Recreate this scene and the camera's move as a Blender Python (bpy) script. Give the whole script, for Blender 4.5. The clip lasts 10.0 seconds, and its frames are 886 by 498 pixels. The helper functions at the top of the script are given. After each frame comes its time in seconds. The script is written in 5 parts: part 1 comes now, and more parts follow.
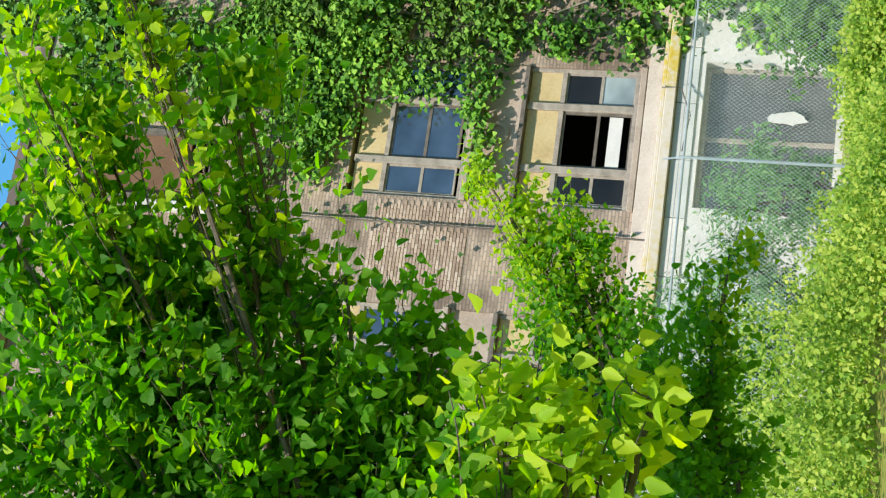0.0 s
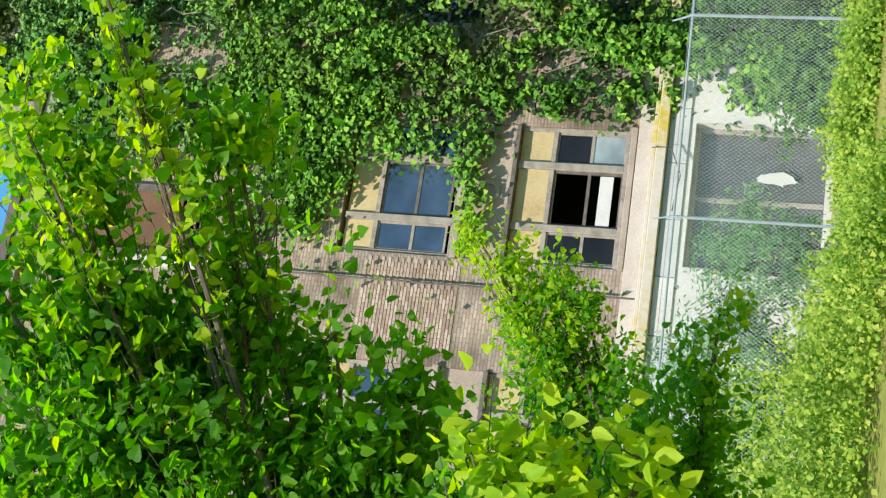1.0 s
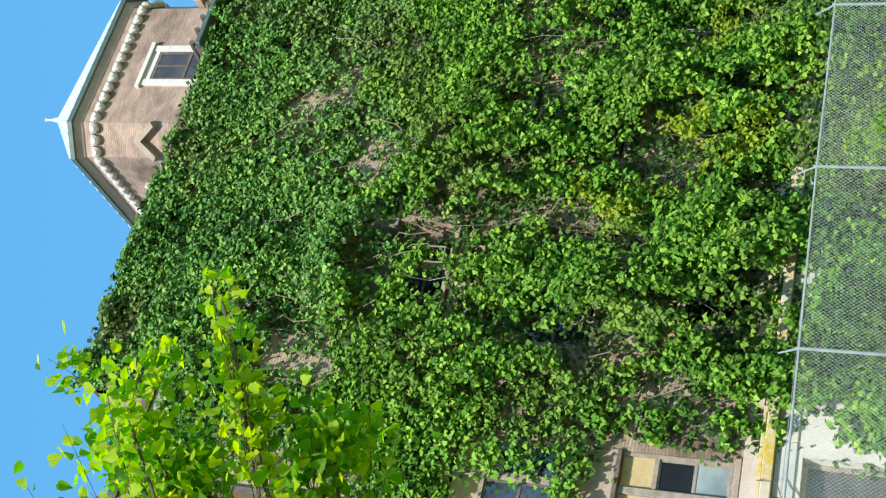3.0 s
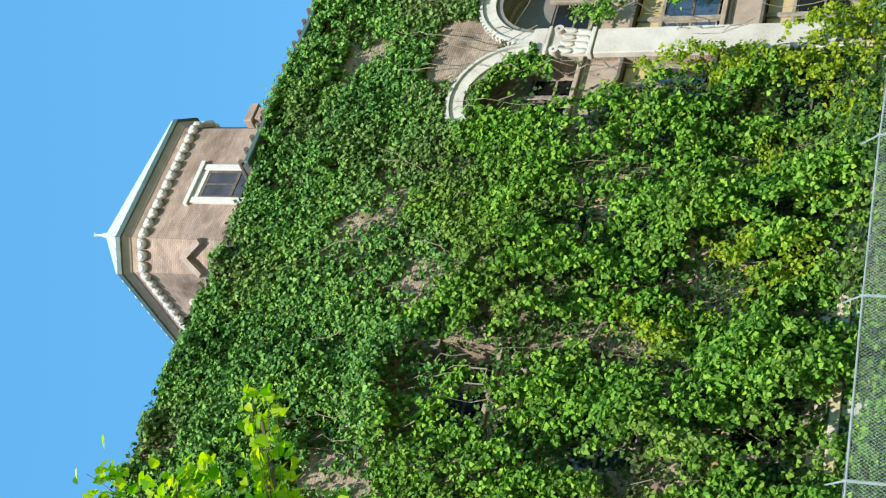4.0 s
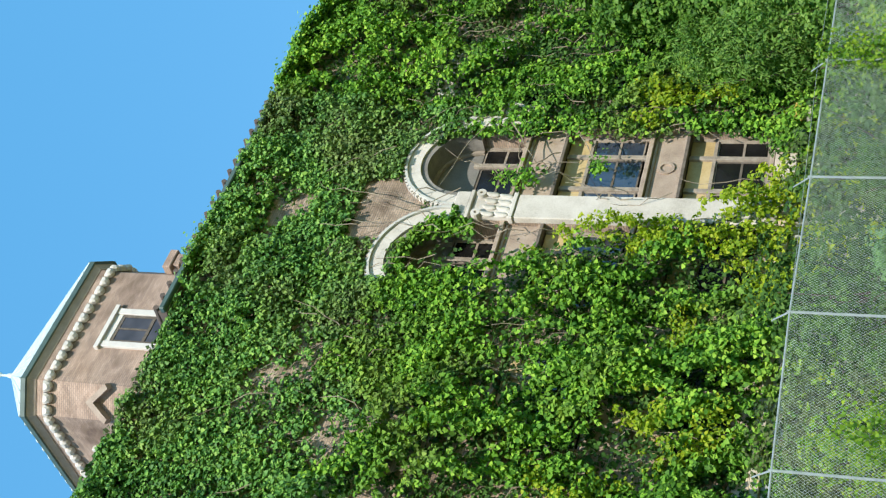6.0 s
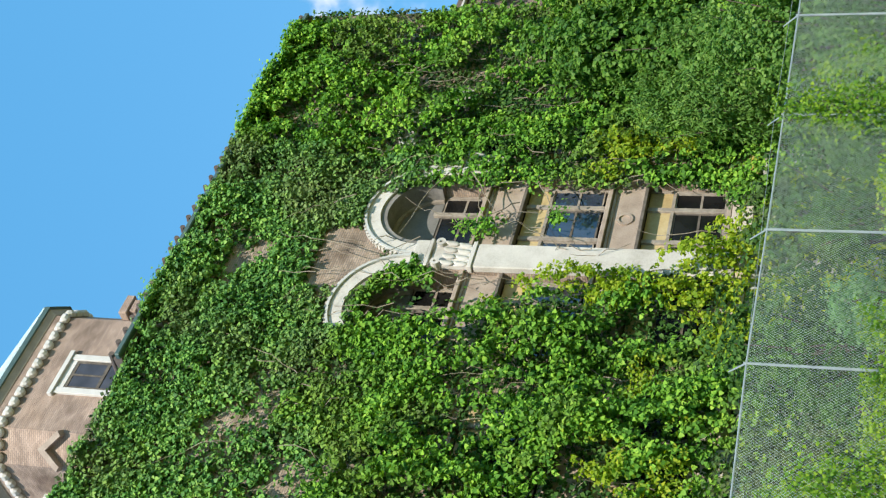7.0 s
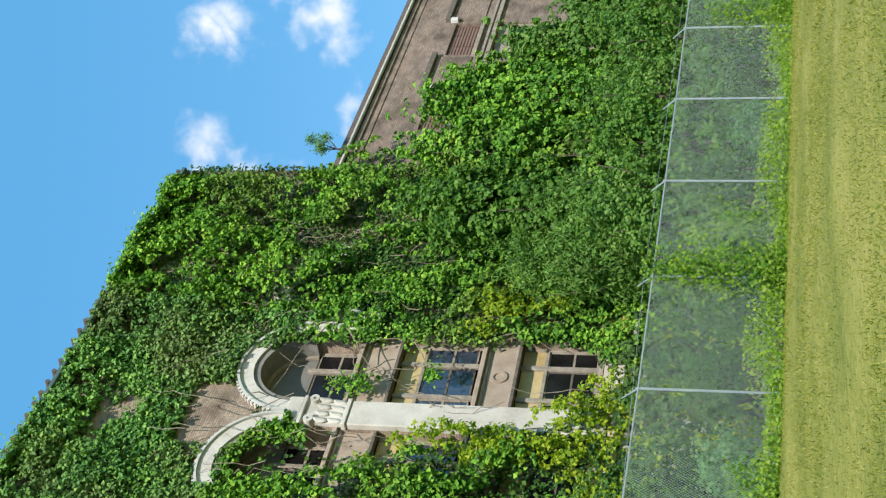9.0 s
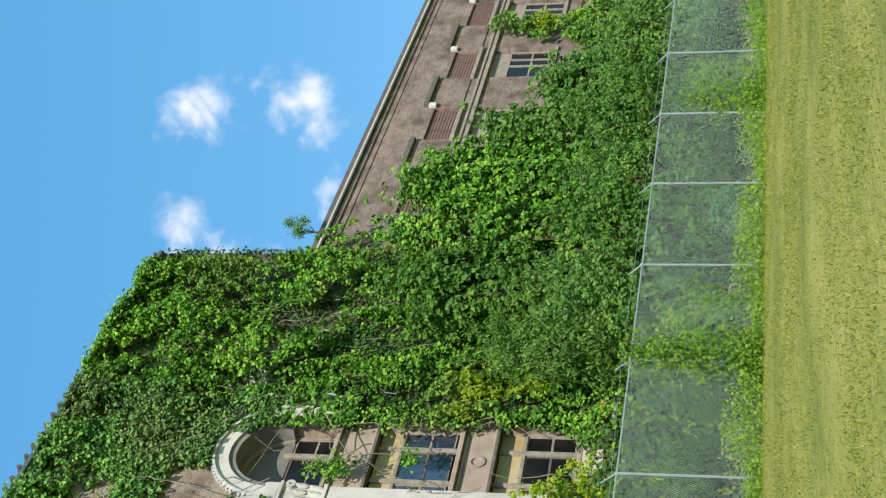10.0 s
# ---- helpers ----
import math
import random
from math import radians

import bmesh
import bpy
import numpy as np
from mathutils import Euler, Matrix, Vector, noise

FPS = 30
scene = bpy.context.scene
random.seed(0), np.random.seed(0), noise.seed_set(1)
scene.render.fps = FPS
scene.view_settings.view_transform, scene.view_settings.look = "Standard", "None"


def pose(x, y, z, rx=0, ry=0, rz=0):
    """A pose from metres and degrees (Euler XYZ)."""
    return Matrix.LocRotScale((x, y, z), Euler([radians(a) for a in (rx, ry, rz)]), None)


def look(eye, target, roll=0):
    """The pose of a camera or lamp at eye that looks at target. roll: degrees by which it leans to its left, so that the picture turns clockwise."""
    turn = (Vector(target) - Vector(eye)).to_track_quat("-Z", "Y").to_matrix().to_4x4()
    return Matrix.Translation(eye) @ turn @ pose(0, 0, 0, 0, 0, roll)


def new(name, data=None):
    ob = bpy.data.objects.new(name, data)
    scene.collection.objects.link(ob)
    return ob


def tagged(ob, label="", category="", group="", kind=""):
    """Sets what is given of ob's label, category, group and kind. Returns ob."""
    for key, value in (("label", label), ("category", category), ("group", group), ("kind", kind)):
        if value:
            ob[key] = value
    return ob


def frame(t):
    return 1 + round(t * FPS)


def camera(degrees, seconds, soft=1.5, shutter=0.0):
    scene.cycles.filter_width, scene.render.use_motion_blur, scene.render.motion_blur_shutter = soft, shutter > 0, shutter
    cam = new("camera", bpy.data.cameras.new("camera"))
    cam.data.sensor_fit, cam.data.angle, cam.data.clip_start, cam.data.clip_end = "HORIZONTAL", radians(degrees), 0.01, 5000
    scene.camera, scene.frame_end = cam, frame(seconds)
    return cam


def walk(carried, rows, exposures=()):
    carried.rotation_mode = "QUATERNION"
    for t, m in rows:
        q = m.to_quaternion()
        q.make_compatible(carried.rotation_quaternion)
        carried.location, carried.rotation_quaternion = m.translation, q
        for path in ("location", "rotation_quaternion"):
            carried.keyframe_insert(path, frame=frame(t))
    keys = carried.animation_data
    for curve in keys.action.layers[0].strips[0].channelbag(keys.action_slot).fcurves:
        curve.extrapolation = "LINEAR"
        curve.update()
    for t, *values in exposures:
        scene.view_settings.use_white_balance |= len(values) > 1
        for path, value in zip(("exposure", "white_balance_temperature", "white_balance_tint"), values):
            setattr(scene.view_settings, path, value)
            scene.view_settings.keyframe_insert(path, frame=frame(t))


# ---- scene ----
# camera: held on its side by someone standing on the lawn, who turns to the right
cam = camera(37.68, 10.0, soft=1.25)
PATH = [
    (0, 0.0, 0.0, 1.6, 164.071, 73.788, 59.942),
    (0.5, 0.0, 0.0, 1.6, 164.481, 73.891, 58.942),
    (1, 0.0, 0.0, 1.6, 164.818, 74.079, 58.076),
    (1.5, 0.0, 0.0, 1.6, 165.747, 74.052, 56.445),
    (2, 0.0, 0.0, 1.6, 167.584, 72.942, 55.234),
    (2.5, 0.0, 0.0, 1.6, 169.406, 71.300, 51.994),
    (3, 0.0, 0.0, 1.6, 171.977, 69.119, 50.972),
    (3.2, 0.0, 0.0, 1.6, 172.921, 68.284, 50.558),
    (4.3, 0.0, 0.0, 1.6, 175.307, 67.258, 47.717),
    (4.5, 0.0, 0.0, 1.6, 175.394, 67.431, 47.180),
    (5, 0.0, 0.0, 1.6, 175.493, 68.288, 45.510),
    (5.5, 0.0, 0.0, 1.6, 174.581, 69.420, 42.296),
    (7, 0.0, 0.0, 1.6, 173.806, 72.245, 37.472),
    (7.5, 0.0, 0.0, 1.6, 173.755, 73.225, 36.330),
    (8, 0.0, 0.0, 1.6, 174.015, 75.050, 35.051),
    (8.5, 0.0, 0.0, 1.6, 174.801, 76.758, 33.895),
    (9, 0.0, 0.0, 1.6, 176.336, 77.655, 32.946),
    (9.5, 0.0, 0.0, 1.6, 178.032, 78.351, 33.185),
    (10, 0.0, 0.0, 1.6, 179.420, 78.638, 32.340),
]
walk(cam, [(t, pose(x, y, z, rx, ry, rz)) for t, x, y, z, rx, ry, rz in PATH], [(0.0, 0.60, 6500, 10), (3.0, 0.66, 6500, 10), (5.5, 0.60, 6500, 10), (8.5, 0.49, 6500, 10), (10.0, 0.42, 6500, 10)])

# world, sun
SUN = Vector((-0.50, -0.58, 0.64)).normalized()
world = bpy.data.worlds.new("world")
scene.world = world
world.use_nodes = True
wn, wl = world.node_tree.nodes, world.node_tree.links
wn.clear()
w_out = wn.new("ShaderNodeOutputWorld")
w_bg = wn.new("ShaderNodeBackground")
w_sky = wn.new("ShaderNodeTexSky")
w_sky.sky_type = "NISHITA"
w_sky.sun_disc = False
w_sky.sun_elevation = math.asin(SUN.z)
w_sky.sun_rotation = math.atan2(SUN.x, SUN.y)
w_sky.air_density, w_sky.dust_density, w_sky.ozone_density = 1.0, 0.1, 1.4
w_bg.inputs["Strength"].default_value = 0.17
# a few fair-weather clouds, soft lumps in the sky over the far wing
w_co = wn.new("ShaderNodeTexCoord")
w_noise = wn.new("ShaderNodeTexNoise")
w_noise.inputs["Scale"].default_value = 17.0
w_noise.inputs["Detail"].default_value = 7.0
w_noise.inputs["Roughness"].default_value = 0.62
wl.new(w_co.outputs["Generated"], w_noise.inputs["Vector"])
CLOUDS = [(0.837, 0.415, 0.356, 0.026), (0.827, 0.426, 0.366, 0.024), (0.815, 0.437, 0.38, 0.022), (0.808, 0.45, 0.381, 0.018), (0.856, 0.413, 0.312, 0.022), (0.852, 0.428, 0.302, 0.022),
          (0.844, 0.449, 0.294, 0.02), (0.835, 0.468, 0.289, 0.018), (0.823, 0.491, 0.285, 0.02), (0.781, 0.491, 0.385, 0.026), (0.775, 0.502, 0.383, 0.03), (0.778, 0.512, 0.364, 0.022), (0.786, 0.514, 0.344, 0.016)]
w_warp = wn.new("ShaderNodeTexNoise")
w_warp.inputs["Scale"].default_value, w_warp.inputs["Detail"].default_value = 14.0, 4.0
wl.new(w_co.outputs["Generated"], w_warp.inputs["Vector"])
w_off = wn.new("ShaderNodeVectorMath")
w_off.operation = "MULTIPLY_ADD"
wl.new(w_warp.outputs["Color"], w_off.inputs[0])
w_off.inputs[1].default_value, w_off.inputs[2].default_value = (0.13, 0.13, 0.13), (-0.065, -0.065, -0.065)
w_pos = wn.new("ShaderNodeVectorMath")
wl.new(w_co.outputs["Generated"], w_pos.inputs[0])
wl.new(w_off.outputs[0], w_pos.inputs[1])
total = None
for cx, cy, cz, cr in CLOUDS:
    dist = wn.new("ShaderNodeVectorMath")
    dist.operation = "DISTANCE"
    wl.new(w_pos.outputs[0], dist.inputs[0])
    dist.inputs[1].default_value = Vector((cx, cy, cz)).normalized()
    ramp = wn.new("ShaderNodeMapRange")
    ramp.inputs["From Min"].default_value, ramp.inputs["From Max"].default_value = cr * 1.85, 0.0
    wl.new(dist.outputs["Value"], ramp.inputs["Value"])
    if total is None:
        total = ramp.outputs[0]
    else:
        mx = wn.new("ShaderNodeMath")
        mx.operation = "MAXIMUM"
        wl.new(total, mx.inputs[0])
        wl.new(ramp.outputs[0], mx.inputs[1])
        total = mx.outputs[0]
w_sum = wn.new("ShaderNodeMath")
w_sum.operation = "MULTIPLY_ADD"
wl.new(w_noise.outputs["Fac"], w_sum.inputs[0])
w_sum.inputs[1].default_value = 1.6
wl.new(total, w_sum.inputs[2])
w_edge = wn.new("ShaderNodeMapRange")
w_edge.interpolation_type = "SMOOTHSTEP"
w_edge.inputs["From Min"].default_value, w_edge.inputs["From Max"].default_value = 1.2, 2.05
wl.new(w_sum.outputs[0], w_edge.inputs["Value"])
w_gate = wn.new("ShaderNodeMath")
w_gate.operation = "MULTIPLY"
w_lim = wn.new("ShaderNodeMapRange")
w_lim.inputs["From Max"].default_value = 0.35
wl.new(total, w_lim.inputs["Value"])
wl.new(w_edge.outputs[0], w_gate.inputs[0])
wl.new(w_lim.outputs[0], w_gate.inputs[1])
w_mix = wn.new("ShaderNodeMixRGB")
wl.new(w_gate.outputs[0], w_mix.inputs["Fac"])
w_tint = wn.new("ShaderNodeMixRGB")
w_tint.inputs["Fac"].default_value = 0.8          # an even, deep summer blue
w_tint.inputs["Color2"].default_value = (0.40, 1.85, 3.55, 1)
wl.new(w_sky.outputs["Color"], w_tint.inputs["Color1"])
wl.new(w_tint.outputs["Color"], w_mix.inputs["Color1"])
w_mix.inputs["Color2"].default_value = (4.5, 4.65, 5.0, 1)
wl.new(w_mix.outputs["Color"], w_bg.inputs["Color"])
wl.new(w_bg.outputs[0], w_out.inputs["Surface"])

sun = new("sun", bpy.data.lights.new("sun", "SUN"))
sun.data.energy, sun.data.angle, sun.data.color = 4.5, radians(0.53), (1.0, 0.94, 0.84)
sun.matrix_world = look(SUN * 60, (0, 0, 0))


# ---- materials ----
def mat(name, rough=0.8, metal=0.0, spec=0.4):
    m = bpy.data.materials.new(name)
    m.use_nodes = True
    b = m.node_tree.nodes["Principled BSDF"]
    b.inputs["Roughness"].default_value, b.inputs["Metallic"].default_value = rough, metal
    b.inputs["Specular IOR Level"].default_value = spec
    return m, m.node_tree.nodes, m.node_tree.links, b


def ramp_node(nodes, stops):
    r = nodes.new("ShaderNodeValToRGB")
    e = r.color_ramp.elements
    while len(e) < len(stops):
        e.new(0.5)
    for el, (pos, col) in zip(e, stops):
        el.position, el.color = pos, (*col, 1)
    return r


def noisy(name, colours, scale=3.0, fine=40.0, rough=0.85, metal=0.0, bump=0.3, dist=0.01, stretch=(1, 1, 1), spec=0.3):
    """A surface whose colour runs through the given colours in patches, with fine grain and relief."""
    m, n, l, b = mat(name, rough, metal, spec)
    co = n.new("ShaderNodeTexCoord")
    mp = n.new("ShaderNodeMapping")
    mp.inputs["Scale"].default_value = stretch
    l.new(co.outputs["Object"], mp.inputs["Vector"])
    a, c = n.new("ShaderNodeTexNoise"), n.new("ShaderNodeTexNoise")
    a.inputs["Scale"].default_value, a.inputs["Detail"].default_value = scale, 6
    c.inputs["Scale"].default_value, c.inputs["Detail"].default_value = fine, 4
    for q in (a, c):
        l.new(mp.outputs[0], q.inputs["Vector"])
    mix = n.new("ShaderNodeMixRGB")
    mix.inputs["Fac"].default_value = 0.4
    l.new(a.outputs["Fac"], mix.inputs["Color1"])
    l.new(c.outputs["Fac"], mix.inputs["Color2"])
    k = len(colours)
    r = ramp_node(n, [(0.3 + 0.4 * i / max(1, k - 1), col) for i, col in enumerate(colours)])
    l.new(mix.outputs[0], r.inputs["Fac"])
    l.new(r.outputs["Color"], b.inputs["Base Color"])
    bp = n.new("ShaderNodeBump")
    bp.inputs["Strength"].default_value, bp.inputs["Distance"].default_value = bump, dist
    l.new(c.outputs["Fac"], bp.inputs["Height"])
    l.new(bp.outputs[0], b.inputs["Normal"])
    return m


def brick_mat(name, tones, mortar, swap=False):
    """Brickwork in courses of 75 mm; tones are the brick colours."""
    m, n, l, b = mat(name, 0.9, 0, 0.2)
    co = n.new("ShaderNodeTexCoord")
    sep = n.new("ShaderNodeSeparateXYZ")
    l.new(co.outputs["Object"], sep.inputs[0])
    add = n.new("ShaderNodeMath")
    if swap:          # runs along faces cut at 45 degrees to the left
        add.operation = "SUBTRACT"
    l.new(sep.outputs["X"], add.inputs[0])
    l.new(sep.outputs["Y"], add.inputs[1])
    com = n.new("ShaderNodeCombineXYZ")
    l.new(add.outputs[0], com.inputs["X"])
    l.new(sep.outputs["Z"], com.inputs["Y"])
    bt = n.new("ShaderNodeTexBrick")
    bt.inputs["Scale"].default_value = 1.0
    bt.inputs["Brick Width"].default_value, bt.inputs["Row Height"].default_value = 0.215, 0.075
    bt.inputs["Mortar Size"].default_value, bt.inputs["Mortar Smooth"].default_value = 0.012, 0.1
    bt.inputs["Color1"].default_value, bt.inputs["Color2"].default_value = (*tones[0], 1), (*tones[1], 1)
    bt.inputs["Mortar"].default_value = (*mortar, 1)
    l.new(com.outputs[0], bt.inputs["Vector"])
    big = n.new("ShaderNodeTexNoise")
    big.inputs["Scale"].default_value, big.inputs["Detail"].default_value = 0.7, 8
    l.new(co.outputs["Object"], big.inputs["Vector"])
    streak = n.new("ShaderNodeTexNoise")
    mp = n.new("ShaderNodeMapping")
    mp.inputs["Scale"].default_value = (1.2, 1.2, 2.5)
    l.new(co.outputs["Object"], mp.inputs["Vector"])
    l.new(mp.outputs[0], streak.inputs["Vector"])
    streak.inputs["Scale"].default_value, streak.inputs["Detail"].default_value = 1.0, 6
    r = ramp_node(n, [(0.3, (0.55, 0.52, 0.5)), (0.5, (1, 1, 1)), (0.75, (1.15, 1.1, 1.05))])
    l.new(big.outputs["Fac"], r.inputs["Fac"])
    r2 = ramp_node(n, [(0.35, (0.7, 0.68, 0.66)), (0.6, (1.05, 1.03, 1.0))])
    l.new(streak.outputs["Fac"], r2.inputs["Fac"])
    m1, m2 = n.new("ShaderNodeMixRGB"), n.new("ShaderNodeMixRGB")
    for q in (m1, m2):
        q.blend_type, q.inputs["Fac"].default_value = "MULTIPLY", 1.0
    l.new(bt.outputs["Color"], m1.inputs["Color1"])
    l.new(r.outputs["Color"], m1.inputs["Color2"])
    l.new(m1.outputs[0], m2.inputs["Color1"])
    l.new(r2.outputs["Color"], m2.inputs["Color2"])
    l.new(m2.outputs[0], b.inputs["Base Color"])
    bp = n.new("ShaderNodeBump")
    bp.inputs["Strength"].default_value, bp.inputs["Distance"].default_value = 0.8, 0.012
    inv = n.new("ShaderNodeMath")
    inv.operation = "SUBTRACT"
    inv.inputs[0].default_value = 1.0
    l.new(bt.outputs["Fac"], inv.inputs[1])
    l.new(inv.outputs[0], bp.inputs["Height"])
    l.new(bp.outputs[0], b.inputs["Normal"])
    return m


def leaf_mat(name, stops, patch=0.8, translucent=0.4, rough=0.55, dry=None, gloss=0.25):
    """Foliage: each leaf takes its own tone, and patches of the plant run darker or more yellow."""
    m = bpy.data.materials.new(name)
    m.use_nodes = True
    n, l = m.node_tree.nodes, m.node_tree.links
    b, out = n["Principled BSDF"], n["Material Output"]
    b.inputs["Roughness"].default_value = rough
    b.inputs["Specular IOR Level"].default_value = gloss
    geo = n.new("ShaderNodeNewGeometry")
    tex = n.new("ShaderNodeTexNoise")
    tex.inputs["Scale"].default_value, tex.inputs["Detail"].default_value = patch, 3
    l.new(geo.outputs["Position"], tex.inputs["Vector"])
    mix = n.new("ShaderNodeMixRGB")
    mix.inputs["Fac"].default_value = 0.5
    l.new(geo.outputs["Random Per Island"], mix.inputs["Color1"])
    l.new(tex.outputs["Fac"], mix.inputs["Color2"])
    r = ramp_node(n, stops)
    l.new(mix.outputs[0], r.inputs["Fac"])
    tone = r.outputs["Color"]
    if dry:          # duller, drier stretches a few metres across
        wide = n.new("ShaderNodeTexNoise")
        wide.inputs["Scale"].default_value, wide.inputs["Detail"].default_value = 0.33, 4
        l.new(geo.outputs["Position"], wide.inputs["Vector"])
        lim = n.new("ShaderNodeMapRange")
        lim.inputs["From Min"].default_value, lim.inputs["From Max"].default_value, lim.inputs["To Max"].default_value = 0.50, 0.68, 0.5
        l.new(wide.outputs["Fac"], lim.inputs["Value"])
        dm = n.new("ShaderNodeMixRGB")
        dm.inputs["Color2"].default_value = (*dry, 1)
        l.new(lim.outputs[0], dm.inputs["Fac"])
        l.new(tone, dm.inputs["Color1"])
        tone = dm.outputs[0]
    l.new(tone, b.inputs["Base Color"])
    tr = n.new("ShaderNodeBsdfTranslucent")
    hs = n.new("ShaderNodeHueSaturation")
    hs.inputs["Hue"].default_value, hs.inputs["Saturation"].default_value, hs.inputs["Value"].default_value = 0.495, 1.1, 1.7
    l.new(tone, hs.inputs["Color"])
    l.new(hs.outputs["Color"], tr.inputs["Color"])
    mx = n.new("ShaderNodeMixShader")
    mx.inputs["Fac"].default_value = translucent
    l.new(b.outputs[0], mx.inputs[1])
    l.new(tr.outputs[0], mx.inputs[2])
    l.new(mx.outputs[0], out.inputs["Surface"])
    return m


BRICK = brick_mat("weathered brick", ((0.33, 0.25, 0.19), (0.46, 0.36, 0.285)), (0.26, 0.225, 0.19))
BRICK_TOWER = brick_mat("tower brick", ((0.36, 0.265, 0.215), (0.46, 0.35, 0.29)), (0.30, 0.24, 0.205), True)
BRICK_WING = brick_mat("wing brick", ((0.24, 0.18, 0.155), (0.355, 0.275, 0.235)), (0.195, 0.165, 0.14))
PANEL = noisy("tan terracotta panel", [(0.25, 0.19, 0.15), (0.36, 0.285, 0.225), (0.44, 0.36, 0.29)], 2.0, 24, 0.85, bump=0.5)
STONE = noisy("pale limestone", [(0.36, 0.33, 0.28), (0.52, 0.49, 0.44), (0.62, 0.59, 0.54)], 1.3, 30, 0.85, bump=0.35)
STONE_GREY = noisy("grey stone", [(0.36, 0.36, 0.34), (0.48, 0.48, 0.45), (0.58, 0.57, 0.53)], 1.1, 25, 0.88, bump=0.4)
STONE_SHADED = noisy("shaded stone", [(0.11, 0.105, 0.095), (0.19, 0.18, 0.165), (0.30, 0.28, 0.25)], 1.6, 25, 0.9, bump=0.4)
PLINTH = noisy("pinkish cream stone", [(0.40, 0.33, 0.27), (0.53, 0.45, 0.38), (0.61, 0.54, 0.47)], 1.2, 25, 0.88, bump=0.35)
STUCCO = noisy("whitewashed wall", [(0.42, 0.39, 0.35), (0.56, 0.53, 0.48), (0.68, 0.64, 0.59)], 0.8, 22, 0.9, bump=0.4)
YELLOW = noisy("faded yellow board", [(0.36, 0.26, 0.12), (0.47, 0.36, 0.18), (0.52, 0.42, 0.24)], 1.4, 18, 0.7, bump=0.15)
STAIN = noisy("yellow-stained stone", [(0.47, 0.32, 0.02), (0.50, 0.38, 0.08), (0.52, 0.45, 0.34), (0.55, 0.49, 0.42), (0.57, 0.52, 0.45)], 0.5, 9, 0.85)
FRAME = noisy("peeling cream paint", [(0.16, 0.135, 0.11), (0.29, 0.25, 0.205), (0.39, 0.345, 0.285)], 5, 40, 0.75, bump=0.4)
FRAME_DARK = noisy("dark weathered timber", [(0.07, 0.06, 0.05), (0.13, 0.11, 0.09), (0.2, 0.17, 0.14)], 5, 40, 0.8)
BROWN = noisy("brown painted board", [(0.10, 0.052, 0.026), (0.15, 0.08, 0.042), (0.19, 0.11, 0.065)], 1.2, 20, 0.75)
WHITE = noisy("white paint", [(0.50, 0.48, 0.45), (0.66, 0.64, 0.60)], 3, 30, 0.6)
ROOM_SHADE = noisy("shade of unlit rooms", [(0.02, 0.02, 0.02), (0.05, 0.045, 0.04)], 2, 10, 0.95)
WIRE = noisy("bright galvanised wire", [(0.30, 0.39, 0.36), (0.47, 0.56, 0.53)], 6, 60, 0.5, 0.3)
METAL = noisy("galvanised steel", [(0.28, 0.33, 0.34), (0.44, 0.50, 0.51)], 6, 60, 0.5, 0.4)
TEAL = noisy("weathered pale copper roof", [(0.42, 0.52, 0.52), (0.55, 0.64, 0.64), (0.66, 0.72, 0.71)], 2.5, 22, 0.5, 0.2, stretch=(1, 1, 0.3))
GUTTER = noisy("dark green gutter", [(0.05, 0.09, 0.09), (0.09, 0.14, 0.13)], 3, 30, 0.55)
TILE = noisy("dark clay tile", [(0.09, 0.075, 0.07), (0.16, 0.12, 0.10)], 2, 20, 0.8)
SHUTTER = noisy("red-brown shutter", [(0.17, 0.10, 0.085), (0.24, 0.15, 0.12)], 3, 25, 0.75)
BARK = noisy("bark", [(0.05, 0.04, 0.03), (0.11, 0.09, 0.07), (0.16, 0.13, 0.1)], 6, 40, 0.95, bump=0.7, stretch=(1, 1, 0.25))
TWIG = noisy("pale dry stem", [(0.16, 0.13, 0.09), (0.30, 0.26, 0.2)], 6, 30, 0.9)
LEAF_IVY = leaf_mat("ivy leaf", [(0.22, (0.032, 0.10, 0.014)), (0.45, (0.09, 0.225, 0.026)), (0.62, (0.165, 0.35, 0.038)), (0.82, (0.31, 0.49, 0.06))], 0.45, 0.2, dry=(0.15, 0.17, 0.055), gloss=0.12)
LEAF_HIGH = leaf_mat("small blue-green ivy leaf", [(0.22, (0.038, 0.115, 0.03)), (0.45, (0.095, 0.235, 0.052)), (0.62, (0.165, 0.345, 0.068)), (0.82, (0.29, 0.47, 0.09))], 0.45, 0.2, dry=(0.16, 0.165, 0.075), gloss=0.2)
LEAF_SHADED = leaf_mat("shaded leaf", [(0.2, (0.02, 0.055, 0.013)), (0.5, (0.042, 0.105, 0.022)), (0.8, (0.09, 0.175, 0.035))], 0.45, 0.12, dry=(0.13, 0.12, 0.065), gloss=0.1)
LEAF_YOUNG = leaf_mat("sunlit vine leaf", [(0.2, (0.11, 0.21, 0.014)), (0.5, (0.25, 0.36, 0.024)), (0.8, (0.43, 0.49, 0.04))], 0.7, 0.4)
LEAF_FENCE = leaf_mat("fence vine leaf", [(0.2, (0.06, 0.16, 0.014)), (0.5, (0.14, 0.27, 0.025)), (0.8, (0.29, 0.40, 0.04))], 0.5, 0.4)
LEAF_TALL = leaf_mat("tall weed leaf", [(0.2, (0.105, 0.22, 0.022)), (0.5, (0.26, 0.39, 0.048)), (0.8, (0.48, 0.53, 0.10))], 0.9, 0.45)
